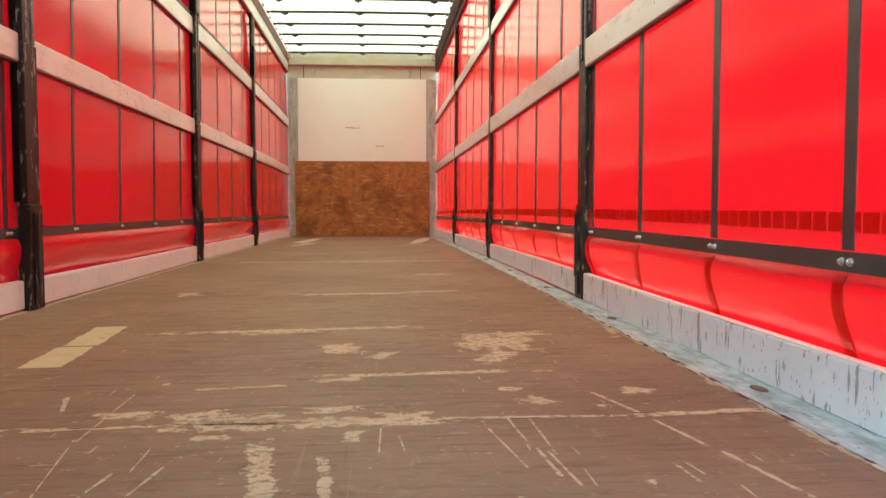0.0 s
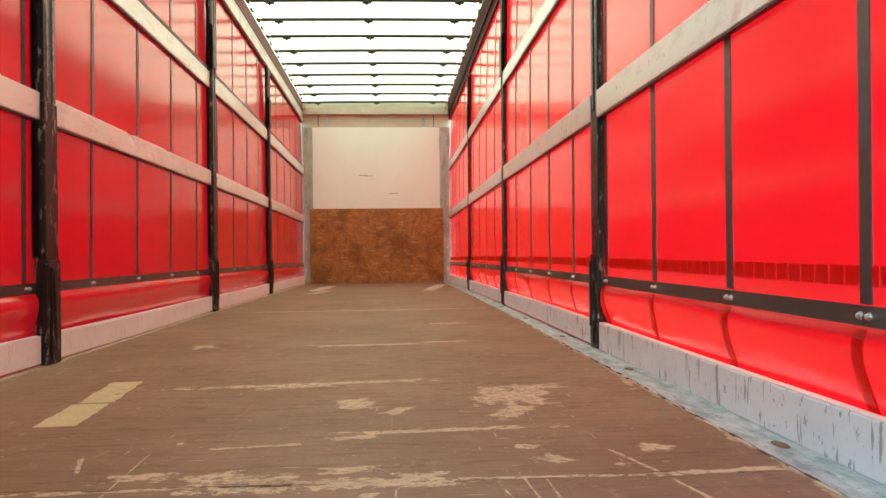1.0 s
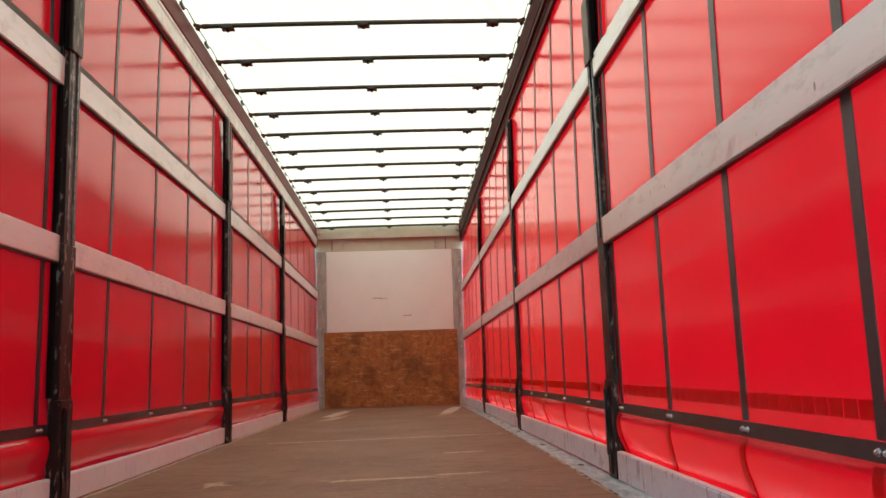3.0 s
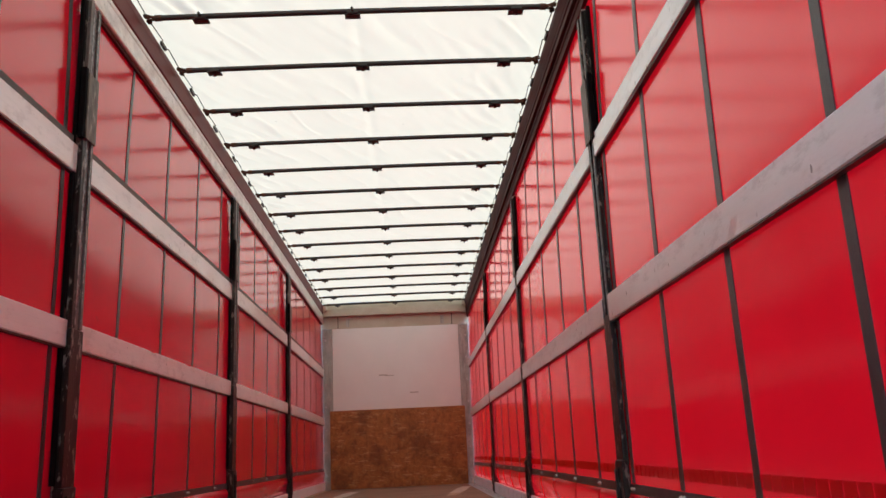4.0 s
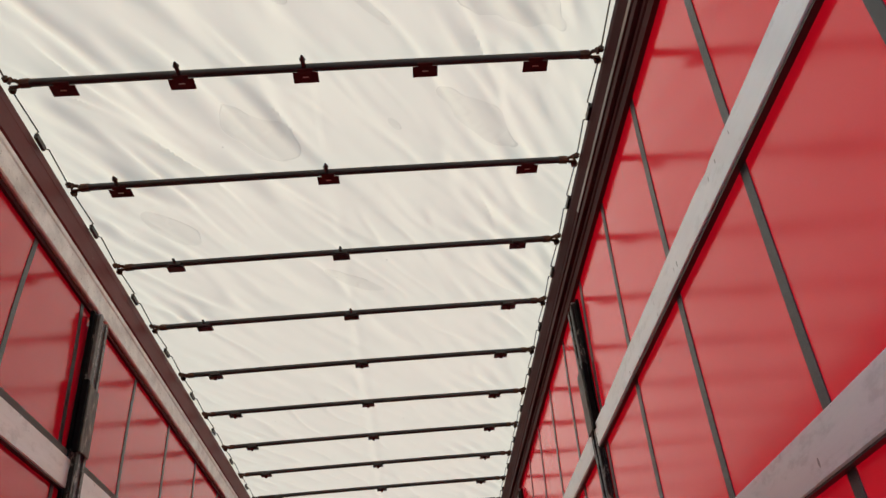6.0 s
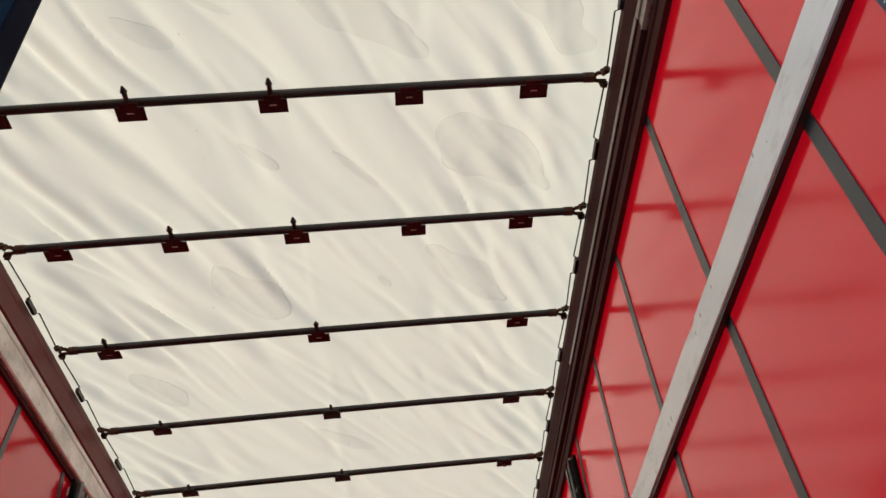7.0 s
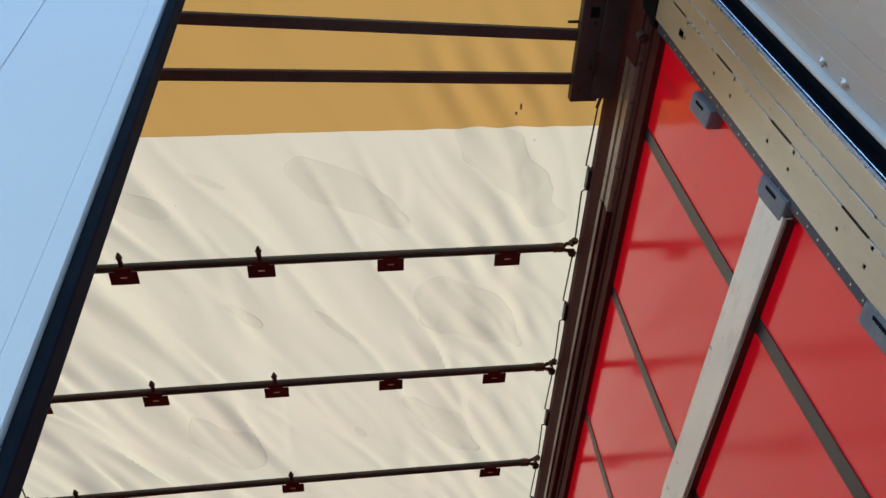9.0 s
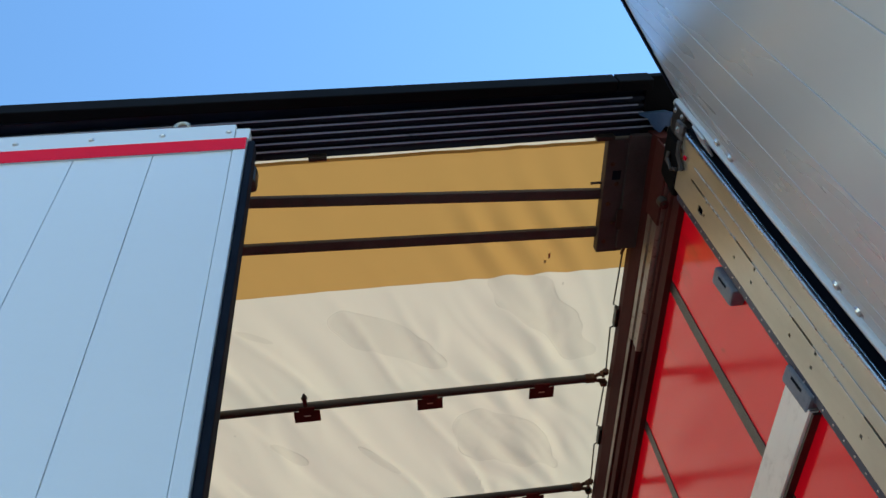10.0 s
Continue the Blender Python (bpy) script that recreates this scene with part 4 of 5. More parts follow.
# roof rails with their wires and tarp clips
for s in (-1, 1):
    up, lip = (-0.006, 1.173) if s > 0 else (-0.010, 1.188)
    foot, sole = (2.776, 2.692) if s > 0 else (2.672, 2.652)
    base = 2.868 if s > 0 else 2.814
    prof = [(lip + 0.002, 2.968), (lip, 2.935 + up), (lip + 0.001, 2.930 + up), (1.188, base + 0.008), (1.196, base), (1.226, base), (1.228, 2.968)]
    if s > 0:
        low = [(1.190, 2.866), (1.186, 2.862), (1.189, 2.842), (1.197, 2.839), (1.197, 2.832), (1.191, 2.828), (1.190, 2.790), (1.185, 2.787), (1.185, 2.780), (1.198, foot), (1.229, foot), (1.229, 2.866)]
    else:
        low = [(1.194, 2.812), (1.190, 2.806), (1.190, 2.785), (1.194, 2.775), (1.193, foot + 0.008), (1.198, foot), (1.229, foot), (1.229, 2.812)]
    rail = thing("roof_rail", s * 1.2, 6.0, 2.8, "maroon and bare aluminium roof rail along the trailer side", "roof rail", "roof rails", kind="structure")
    y0 = -0.052 if s > 0 else -0.13
    part("upper_profile", extrude_y([(s * x, z) for x, z in prof], y0, 12.84), MAROON if s > 0 else LITMAROON, rail, "maroon painted upper profile")
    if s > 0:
        # grey rear end and lip line paint the rail's sheen; farther on it is maroon
        part("lower_profile", extrude_y([(s * x, z) for x, z in low], y0 + 0.02, 0.75), DULLRAIL, rail, "rear stretch of aluminium lower profile, pale for its sheen")
        part("lit_lip_line", extrude_y([(1.1842, 2.861), (1.1872, 2.846), (1.188, 2.846), (1.185, 2.861)], 0.752, 2.6), DULLRAIL, rail, "pale line painting the sheen on the profile's lip")
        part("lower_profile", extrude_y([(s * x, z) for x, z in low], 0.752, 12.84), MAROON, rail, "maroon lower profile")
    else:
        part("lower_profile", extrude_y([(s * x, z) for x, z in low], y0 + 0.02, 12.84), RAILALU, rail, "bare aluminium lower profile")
    track = ((1.204, foot - 0.002), (1.201, foot - 0.03), (1.208, foot - 0.036), (1.208, foot - 0.05), (1.203, foot - 0.056), (1.207, sole), (1.228, sole), (1.229, foot - 0.002)) if s > 0 else ((1.210, foot - 0.002), (1.214, sole), (1.228, sole), (1.229, foot - 0.002))
    part("curtain_track", extrude_y([(s * x, z) for x, z in track], y0 + 0.02, 12.84), MAROON, rail, "dark curtain track")
    if s > 0:
        part("end_sleeve", extrude_y([(1.183, 2.872), (1.183, 2.778), (1.1895, 2.774), (1.1895, 2.874)], y0 + 0.004, 0.215), MAROON, rail, "maroon sleeve over the rail's rear end")
    prev = 0.42
    for y in BOWS:
        mid = (prev + y) / 2
        bm = bmesh.new()
        pts = [(s * 1.160, prev + 0.02, 2.965), (s * 1.154, mid - 0.055, 2.968), (s * 1.165, mid - 0.05, 2.968), (s * 1.165, mid + 0.05, 2.968), (s * 1.154, mid + 0.055, 2.968), (s * 1.160, y - 0.02, 2.965)]
        tube(bm, pts, 0.0032, 5)
        part("guide_wire", bm, BLACK, rail)
        bm = one_box(s * 1.169 - 0.008, s * 1.169 + 0.008, mid - 0.043, mid + 0.043, 2.950, 2.975, 0.003)
        part("tarp_clip", bm, BLACK, rail)
        prev = y

# rear end bow with sliding carriages
rear = thing("rear_roof_slide", 0, 0.2, 2.96, "dark steel rear roof slide with two crossbars and side carriages", "roof slide")
for y, tilt in ((0.144, 0.058), (0.311, 0.034)):
    bm = one_box(-1.05, 1.05, y - 0.019, y + 0.019, 2.945, 2.962, 0.004)
    for v in bm.verts:
        v.co.y += tilt * (v.co.x - 0.36)
    part("crossbar", bm, DARKSTEEL, rear)
for s in (-1, 1):
    bm = one_box(s * 1.092 - 0.046, s * 1.092 + 0.046, -0.028, 0.405, 2.925, 2.962, 0.004)
    body = part("carriage", bm, DARKSTEEL, rear, "black steel carriage plate")
    bm = one_box(*sorted((s * 1.112, s * 1.183)), -0.046, 0.385, 2.905, 2.9245, 0.003)
    part("carriage_flange", bm, DARKSTEEL, body)
    part("square_hole", one_box(s * 1.085 - 0.014, s * 1.085 + 0.014, 0.085, 0.118, 2.9232, 2.9246), RUBBER, body)
    bm = one_box(s * 1.105 - 0.010, s * 1.105 + 0.010, 0.22, 0.30, 2.899, 2.9046, 0.002)
    part("cover_strip", bm, BLACK, body)
    for k in range(5):
        bm = bmesh.new()
        dome(bm, Vector((s * (1.068 + 0.022 * (k % 2)), 0.06 + 0.075 * k, 2.9249)), (0, 0, -1), 0.006, 0.006)
        part("bolt", bm, RUST, body)
    bm = bmesh.new()
    tube(bm, [(s * 1.05, 0.14, 2.95), (s * 1.01, 0.14, 2.95)], 0.005, 6)
    part("stop_pin", bm, BLACK, body)
    bm = bmesh.new()
    tube(bm, [(s * 1.15, 0.38, 2.92), (s * 1.16, 0.40, 2.95), (s * 1.158, 0.45, 2.97)], 0.006, 6)
    part("hook", bm, RUST, body)

# ---------------------------------------------------------------- side curtains
def curtain_x(y, z, s):
    """Distance of the curtain from the centre line: leaning in a little lower down, bulging under the belt."""
    k = min(1.0, max(0.0, (2.75 - z) / 1.5))
    x = 1.234 - 0.030 * (1 - (1 - k) ** 2) + 0.0020 * noise.noise((y * 0.7, z * 0.6, 3.0 + s))
    if z < 0.29:
        k = (0.29 - z) / 0.17
        swell = (0.018 if s > 0 else 0.021) + 0.010 * noise.noise((y * 1.1, 7.0 + s, 1.0))
        x += 0.012 * min(1, k) ** 2 - 1.02 * swell * math.sin(math.pi * min(1.0, k) ** 0.52)
        x += 0.007 * noise.noise((y * 1.6 + z * 4.0, z * 11.0 - y * 0.8, 11.0 + s)) * min(1, k * 3)
    return x


def curtain_strip(s, ya, yb, za, zb, off, ny, nz, slide=None):
    """A strip lying on the curtain's inner face, off metres proud of it and as thick again."""
    bm = bmesh.new()
    def grid(o):
        out = []
        for j in range(nz + 1):
            z = za + (zb - za) * j / nz
            row = []
            for i in range(ny + 1):
                y = ya + (yb - ya) * i / ny + (slide(z) if slide else 0.0)
                row.append(bm.verts.new((s * (curtain_x(y, z, s) - o), y, z)))
            out.append(row)
        return out
    g = grid(off)
    for a, b in zip(g, g[1:]):
        for i in range(ny):
            bm.faces.new((a[i], a[i + 1], b[i + 1], b[i]))
    h = grid(0.0004)
    loop_a = g[0] + [r[-1] for r in g[1:-1]] + g[-1][::-1] + [r[0] for r in g[-2:0:-1]]
    loop_b = h[0] + [r[-1] for r in h[1:-1]] + h[-1][::-1] + [r[0] for r in h[-2:0:-1]]
    for i in range(len(loop_a)):
        j = (i + 1) % len(loop_a)
        bm.faces.new((loop_a[i], loop_a[j], loop_b[j], loop_b[i]))
    bmesh.ops.delete(bm, geom=[v for v in bm.verts if not v.link_faces], context="VERTS")
    return bm


def side_curtain(s, straps, belt_z, marks):
    cur = thing("side_curtain", s * 1.242, 6.3, 0, "taut red PVC side curtain with grey webbing straps and studded belt", "curtain", "side curtains")
    bm = bmesh.new()
    zs = [-0.10 + 0.016 * i for i in range(30)] + [0.42 + 0.08 * i for i in range(32)]
    rows = [[bm.verts.new((s * curtain_x(y, z, s), y, z)) for y in stations(0.02, 12.78, 0.06)] for z in zs]
    for a, b in zip(rows, rows[1:]):
        for i in range(len(a) - 1):
            bm.faces.new((a[i], a[i + 1], b[i + 1], b[i]))
    part("fabric", bm, RED, cur, "glossy red PVC fabric", smooth=True)
    part("belt", curtain_strip(s, 0.03, 12.77, belt_z - 0.021, belt_z + 0.021, 0.005, 212, 1), STRAP, cur, "grey horizontal webbing belt")
    lean = (lambda z: -0.026 * max(0.0, z - 1.2)) if s > 0 else (lambda z: 0.045 * (z - 0.32) - 0.012 + 0.12 * max(0.0, z - 1.9) ** 2)
    for k, y in enumerate(straps):
        drift = (lambda z: 0.012 * (z - 0.32) - 0.020) if s < 0 and k == 3 else lean
        part("strap", curtain_strip(s, y - (0.020 if s > 0 else 0.016), y + (0.020 if s > 0 else 0.016), belt_z + 0.024, 2.74, 0.0036, 1, 30, drift), STRAP, cur)
        if s > 0:
            ph = k * 1.7
            part("seam_band", curtain_strip(s, y - 0.019, y + 0.019, 0.03, belt_z - 0.026, 0.0035, 1, 14, lambda z: 0.006 * math.sin(z * 24 + ph)), DARK_RED, cur, "dark red seam band")
        for d in (-0.0155, 0.0155):
            yy = y + d
            p = Vector((s * (curtain_x(yy, belt_z, s) - 0.005), yy, belt_z))
            bm = bmesh.new()
            dome(bm, p, (-s, 0, 0), 0.0066, 0.010)
            part("stud", bm, BOLT, cur, smooth=True)
    if marks:
        y = 0.25
        while y < 12.6:
            part("reflector_mark", curtain_strip(s, y, y + 0.0515, 0.372, 0.413, 0.0026, 1, 1), DARK_RED, cur)
            y += 0.0605
    return cur


R_STRAPS = [0.438] + [1.076 + 0.655 * k for k in range(18)]
L_STRAPS = [0.045 + 0.693 * k for k in range(1, 19)]
side_curtain(1, R_STRAPS, 0.312, True)
side_curtain(-1, L_STRAPS, 0.318, False)


# ---------------------------------------------------------------- posts and slats
def sliding_post(e):
    """Built at the origin with its inner face towards -x; its web reaches out towards e along y."""
    ob = new("sliding_post")
    ob.empty_display_size = 0.1
    ORIGIN[ob.name] = Vector((0, 0, 0))
    tagged(ob, "worn black steel sliding post between floor edge and roof rail", "post", "side posts")
    bm = one_box(0.004, 0.030, -0.058, 0.058, 0.0, 2.625, 0.004)
    part("column", bm, POSTBLACK, ob, warp=False)
    for ya, yb in ((-0.058, -0.030), (0.020, 0.058)):
        part("guide_rib", one_box(-0.012, 0.0038, ya, yb, 1.085, 1.93, 0.003), POSTWORN if e > 0 and ya < 0 else POSTBLACK, ob, warp=False)
        part("upper_rib", one_box(-0.012, 0.0038, ya, yb, 1.931, 2.62, 0.003), POSTWORN if e > 0 else POSTBLACK, ob, warp=False)
    for yy in (-0.034, 0.024):
        part("bright_edge", one_box(-0.0135, -0.0122, yy - 0.004, yy + 0.004, 1.10, 2.60), WORNSTEEL, ob, "rubbed bright edge", warp=False)
    bm = one_box(-0.004, 0.0045, -0.0295, 0.0195, 1.05, 2.615, 0.002)
    ch = part("channel", bm, POSTGREY, ob, "worn grey inner channel with holes", warp=False)
    hole = part("hole", one_box(-0.0052, -0.0042, -0.012, 0.002, 1.20, 1.222), WORNSTEEL, ch, warp=False)
    for k in range(1, 22):
        twin(hole, (0, 0, 0.062 * k))
    bm = one_box(-0.024, 0.003, -0.064, 0.064, 0.0, 0.43, 0.005)
    lock = part("lock_case", bm, POSTBLACK, ob, "black lock case at the foot", warp=False)
    part("lock_plate", one_box(-0.032, -0.0245, -0.012, 0.040, 0.02, 0.40, 0.003), POSTBLACK, lock, warp=False)
    part("lever", one_box(-0.041, -0.0325, 0.004, 0.024, 0.10, 0.39, 0.004), BLACK, lock, warp=False)
    part("sleeve", one_box(-0.016, 0.0035, -0.062, 0.062, 0.4305, 1.08, 0.004), POSTBLACK, ob, warp=False)
    part("collar", one_box(-0.024, -0.0145, -0.050, 0.062, 1.935, 2.255, 0.004), COLLAR, ob, "scraped brown steel collar", warp=False)
    part("stop_piece", one_box(-0.020, 0.0035, *sorted((e * 0.0625, e * 0.088)), 1.93, 2.27, 0.003), MATTBLACK, ob, warp=False)
    part("web", one_box(0.012, 0.029, *sorted((e * 0.0585, e * 0.082)), 0.44, 2.635, 0.002), MATTBLACK, ob, "dark outer web", warp=False)
    for z in (1.08, 1.86):
        for d in (-1, 1):
            part("slat_pocket", one_box(0.010, 0.030, d * 0.069 - 0.010, d * 0.069 + 0.010, z - 0.075, z + 0.085, 0.003), BLACK, ob, warp=False)
    bm = bmesh.new()
    made = bmesh.ops.create_cone(bm, cap_ends=True, segments=12, radius1=0.022, radius2=0.022, depth=0.03)
    bmesh.ops.transform(bm, matrix=pose(0.02, 0, 2.638, 0, 90), verts=made["verts"])
    part("roller", bm, POSTGREY, ob, warp=False)
    return ob


R_POSTS, L_POSTS = (3.155, 6.26, 9.35), (2.955, 6.03, 8.95)
first_post = sliding_post(-1)
left_post = sliding_post(1)
first_post.matrix_basis = at(1.194, R_POSTS[0], 0.003)
for y in R_POSTS[1:]:
    copy_thing(first_post, at(1.194, y, 0.003))
left_post.matrix_basis = at(-1.172, L_POSTS[0] - 0.004, 0.003, 0, 0, 180)
for y in L_POSTS[1:]:
    copy_thing(left_post, at(-1.172, y - 0.004, 0.003, 0, 0, 180))


def side_slat(s, y0, y1, z0, z1, dents, seed, kick=False):
    """A hollow aluminium board slotted between two posts."""
    rng = random.Random(seed)
    x0, x1 = (1.176, 1.199) if kick else ((1.177, 1.199) if z0 < 1.5 else (1.182, 1.204))
    prof = [(x0, z0 + 0.004), (x0 + 0.004, z0), (x1 - 0.004, z0), (x1, z0 + 0.004), (x1, z1 - 0.004), (x1 - 0.004, z1), (x0 + 0.004, z1), (x0, z1 - 0.004),
            (x0, (z0 + z1) / 2)]
    bow = rng.uniform(-0.005, 0.005)
    bm = extrude_y([(s * x, z) for x, z in prof], y0, y1, True, 0.05, lambda y: (s * 0.002 * noise.noise((y * 1.7, seed, 0)), bow * math.sin(math.pi * (y - y0) / (y1 - y0))))
    deep = 2.2 if s < 0 and 0.5 < z0 < 1.5 else 1.0
    for _ in range(dents):
        yd, zd, r = rng.uniform(y0 + 0.1, y1 - 0.1), rng.choice((z1, z0)), rng.uniform(0.03, 0.06)
        for v in bm.verts:
            d = math.hypot(v.co.y - yd, v.co.z - zd)
            if d < r:
                v.co.x += s * 0.004 * deep * (1 - d / r)
                v.co.z += deep * (0.003 if zd == z0 else -0.003) * (1 - d / r)
    if kick:
        ob = thing("kick_plank", s * x0, y0, z0, "scuffed grey aluminium kick plank standing on the floor edge", "plank", "kick planks")
    else:
        ob = thing("side_board", s * x0, y0, z0, "dull dented aluminium board held between the side posts", "board", "side boards")
    part("plank", bm, (KICK if s > 0 else PLAINKICK) if kick else (ALU if s > 0 else PALEALU), ob)
    if kick:
        bm = extrude_y([(s * x, z) for x, z in ((x0 + 0.001, z1 + 0.0005), (x1 + 0.001, z1 + 0.0005), (x1 + 0.001, z1 + 0.004), (x0 + 0.001, z1 + 0.003))], y0, y1, True, 0.05, lambda y: (s * 0.002 * noise.noise((y * 1.7, seed, 0)), bow * math.sin(math.pi * (y - y0) / (y1 - y0))))
        part("top_edge", bm, KICKTOP, ob, "pale top edge")
    # black strip below the board paints the shade on its underside
    if not kick:
        part("underside_shade", one_box(*sorted((s * (x0 + 0.004), s * (x1 + 0.002))), y0, y1, z0 - 0.007, z0 - 0.0005), BLACK, ob, "dark strip painting the board's shaded underside")
    if not kick and s < 0 and z0 > 1.5:
        part("upper_lip", one_box(*sorted((s * (x0 + 0.010), s * (x1 - 0.002))), y0, y1, z1 + 0.004, z1 + 0.036, 0.002), LIPGREY, ob, "grey rubber upper lip")
    for ya, yb in ((y0 - 0.004, y0 - 0.0005), (y1 + 0.0005, y1 + 0.004)):
        part("end_cap", one_box(*sorted((s * (x0 + 0.002), s * (x1 - 0.002))), ya, yb, z0 + 0.004, z1 - 0.004), POSTGREY, ob)
    return ob


def spans(posts, start, end):
    edges = [start] + [e for p in posts for e in (p - 0.060, p + 0.060)] + [end]
    return list(zip(edges[::2], edges[1::2]))


n = 0
for s, posts, levels in ((1, R_POSTS, ((1.05, 1.172), (1.848, 1.958))), (-1, L_POSTS, ((1.005, 1.12), (1.775, 1.905)))):
    for a, b in spans(posts, 0.13, 12.72):
        for z0, z1 in levels:
            n += 1
            side_slat(s, a, b, z0, z1, 5 if s < 0 and z0 < 1.5 else 2, n)
        n += 1
        side_slat(s, a + 0.012, b - 0.012, 0.003 if s > 0 and a < 1.0 else 0.010, 0.122, 2, n, True)


# ---------------------------------------------------------------- rear posts and header
def slotted_plate(bm, x, y0, y1, z0, z1, slots):
    """A flat plate facing -x, 3 mm thick, with through slots (y, z, half width, half height)."""
    ys = sorted({y0, y1, *[round(y + d, 5) for y, _, w, _ in slots for d in (-w, w)]})
    zs = sorted({z0, z1, *[round(z + d, 5) for _, z, _, h in slots for d in (-h, h)]})
    grid = [[bm.verts.new((x, y, z)) for z in zs] for y in ys]
    for i in range(len(ys) - 1):
        for j in range(len(zs) - 1):
            cy, cz = (ys[i] + ys[i + 1]) / 2, (zs[j] + zs[j + 1]) / 2
            if not any(abs(cy - y) < w and abs(cz - z) < h for y, z, w, h in slots):
                bm.faces.new((grid[i][j], grid[i + 1][j], grid[i + 1][j + 1], grid[i][j + 1]))
    bmesh.ops.delete(bm, geom=[v for v in bm.verts if not v.link_faces], context="VERTS")
    bmesh.ops.solidify(bm, geom=bm.faces[:], thickness=0.003)
    return bm


def rear_part(name, bm, material, parent, label=""):
    """A part of a rear corner post, which leans backwards a little towards its top."""
    bmesh.ops.bisect_plane(bm, geom=bm.verts[:] + bm.edges[:] + bm.faces[:], plane_co=(0, 0, 1.5), plane_no=(0, 0, 1))
    for v in bm.verts:
        v.co.y -= 0.055 * (max(v.co.z, 1.5) - 2.1)
    return part(name, bm, material, parent, label, warp=False)


for s in (1, -1):
    posty = thing("rear_post", s * 1.2, 0, -0.1, "bare steel rear corner post with slots and slat pockets", "post", "rear posts", kind="structure")
    slots = [(0.026, 2.515, 0.010, 0.015)]
    for k in range(8):
        z = 2.553 - 0.298 * k
        slots += [(-0.022, z, 0.0032, 0.048), (-0.063, z, 0.0028, 0.044)]
        if k:
            slots += [(0.026, z + 0.235, 0.0042, 0.0042), (-0.014, z + 0.235, 0.0042, 0.0042), (0.022, z + 0.037, 0.0042, 0.0042)]
    bm = slotted_plate(bmesh.new(), 0, -0.124, 0.065, -0.1, 2.70, slots)
    for v in bm.verts:
        v.co.x = s * (1.187 + v.co.x)
    rear_part("face_plate", bm, STAINLESS, posty, "slotted bare steel face plate")
    rear_part("backing", one_box(*sorted((s * 1.196, s * 1.20)), -0.044, 0.062, -0.1, 2.69), RUBBER, posty)
    rear_part("backing", one_box(*sorted((s * 1.1915, s * 1.1955)), -0.120, -0.0445, -0.1, 2.69), POCKET, posty)
    for yr in (-0.022, -0.063):
        for k in range(8):
            z = 2.553 - 0.298 * k
            bm = one_box(*sorted((s * 1.1818, s * 1.1842)), yr - 0.0016, yr + 0.0014, z - 0.252, z - 0.047, 0.0007)
            rear_part("crease", bm, BOLT, posty, "pressed crease between two slots")
            # white box in the slot stands in for its reflection of the sky
            if yr < -0.05:
                rear_part("tongue", one_box(*sorted((s * 1.1826, s * 1.1842)), yr - 0.0016, yr + 0.0022, z - 0.038, z + 0.040), DOORWHITE, posty, "tongue filling a slot, white for the sky's reflection")
    rear_part("rolled_lip", tube(bmesh.new(), [(s * 1.185, -0.119, -0.09), (s * 1.185, -0.119, 1.5), (s * 1.185, -0.119, 2.68)], 0.0065, 10), BOLT, posty, "bright rolled lip")
    rear_part("side_plate", one_box(*sorted((s * 1.192, s * 1.262)), -0.1285, -0.1245, -0.1, 2.70), RUBBER, posty, "black side cover")
    bm = one_box(*sorted((s * 1.189, s * 1.232)), 0.0655, 0.094, -0.1, 2.68, 0.002)
    fl = rear_part("flange", bm, BLUESTEEL, posty, "dark perforated flange")
    for k in range(56):
        z = 0.35 + 0.042 * k
        rear_part("hole", one_box(*sorted((s * 1.1875, s * 1.1888)), 0.0790, 0.0830, z, z + 0.004), BOLT, fl)
    for z in (0.36, 0.72, 1.085, 1.50, 1.915, 2.312):
        bm = one_box(*sorted((s * 1.180, s * 1.228)), 0.0945, 0.146, z - 0.058, z + 0.058, 0.008)
        pk = part("slat_pocket", bm, POCKET, posty, "blue-grey plastic slat pocket", warp=False)
        part("pocket_slot", one_box(*sorted((s * 1.1788, s * 1.1799)), 0.104, 0.112, z - 0.02, z + 0.025), RUBBER, pk, warp=False)
    bm = one_box(*sorted((s * 1.180, s * 1.25)), -0.10, 0.062, 2.695, 2.806, 0.010)
    for v in bm.verts:
        v.co.y -= 0.30 * max(0.0, v.co.z - 2.72)
    part("guard", bm, MATTBLACK, posty, "black guard under the rail's end", warp=False)
    bm = bmesh.new()
    tube(bm, [(s * 1.170, 0.10, 2.715), (s * 1.170, 0.10, 2.745)], 0.016, 10)
    tube(bm, [(s * 1.170, 0.10, 2.705), (s * 1.170, 0.10, 2.755)], 0.007, 8)
    part("guide_roller", bm, BLACK, posty, "worn guide roller", warp=False, smooth=True)
    part("latch_plate", one_box(*sorted((s * 1.176, s * 1.190)), -0.172, -0.128, 2.690, 2.745, 0.004), POSTGREY, posty, "grey latch plate", warp=False)
    bm = bmesh.new()
    dome(bm, Vector((s * 1.176, -0.150, 2.722)), (-s, 0, 0), 0.007, 0.006)
    dome(bm, Vector((s * 1.183, -0.107, 2.700)), (-s, 0, 0), 0.009, 0.010)
    part("latch_bolt", bm, ZINC, posty, warp=False)
    bm = bmesh.new()
    tube(bm, [(s * 1.178, -0.125, 2.700), (s * 1.174, -0.085, 2.690), (s * 1.178, -0.050, 2.655)], 0.008, 8)
    tube(bm, [(s * 1.178, -0.060, 2.76), (s * 1.170, -0.040, 2.75), (s * 1.172, -0.025, 2.715), (s * 1.178, -0.035, 2.69)], 0.007, 8)
    part("latch_arm", bm, DARKSTEEL, posty, "bent dark latch arm", warp=False, smooth=True)
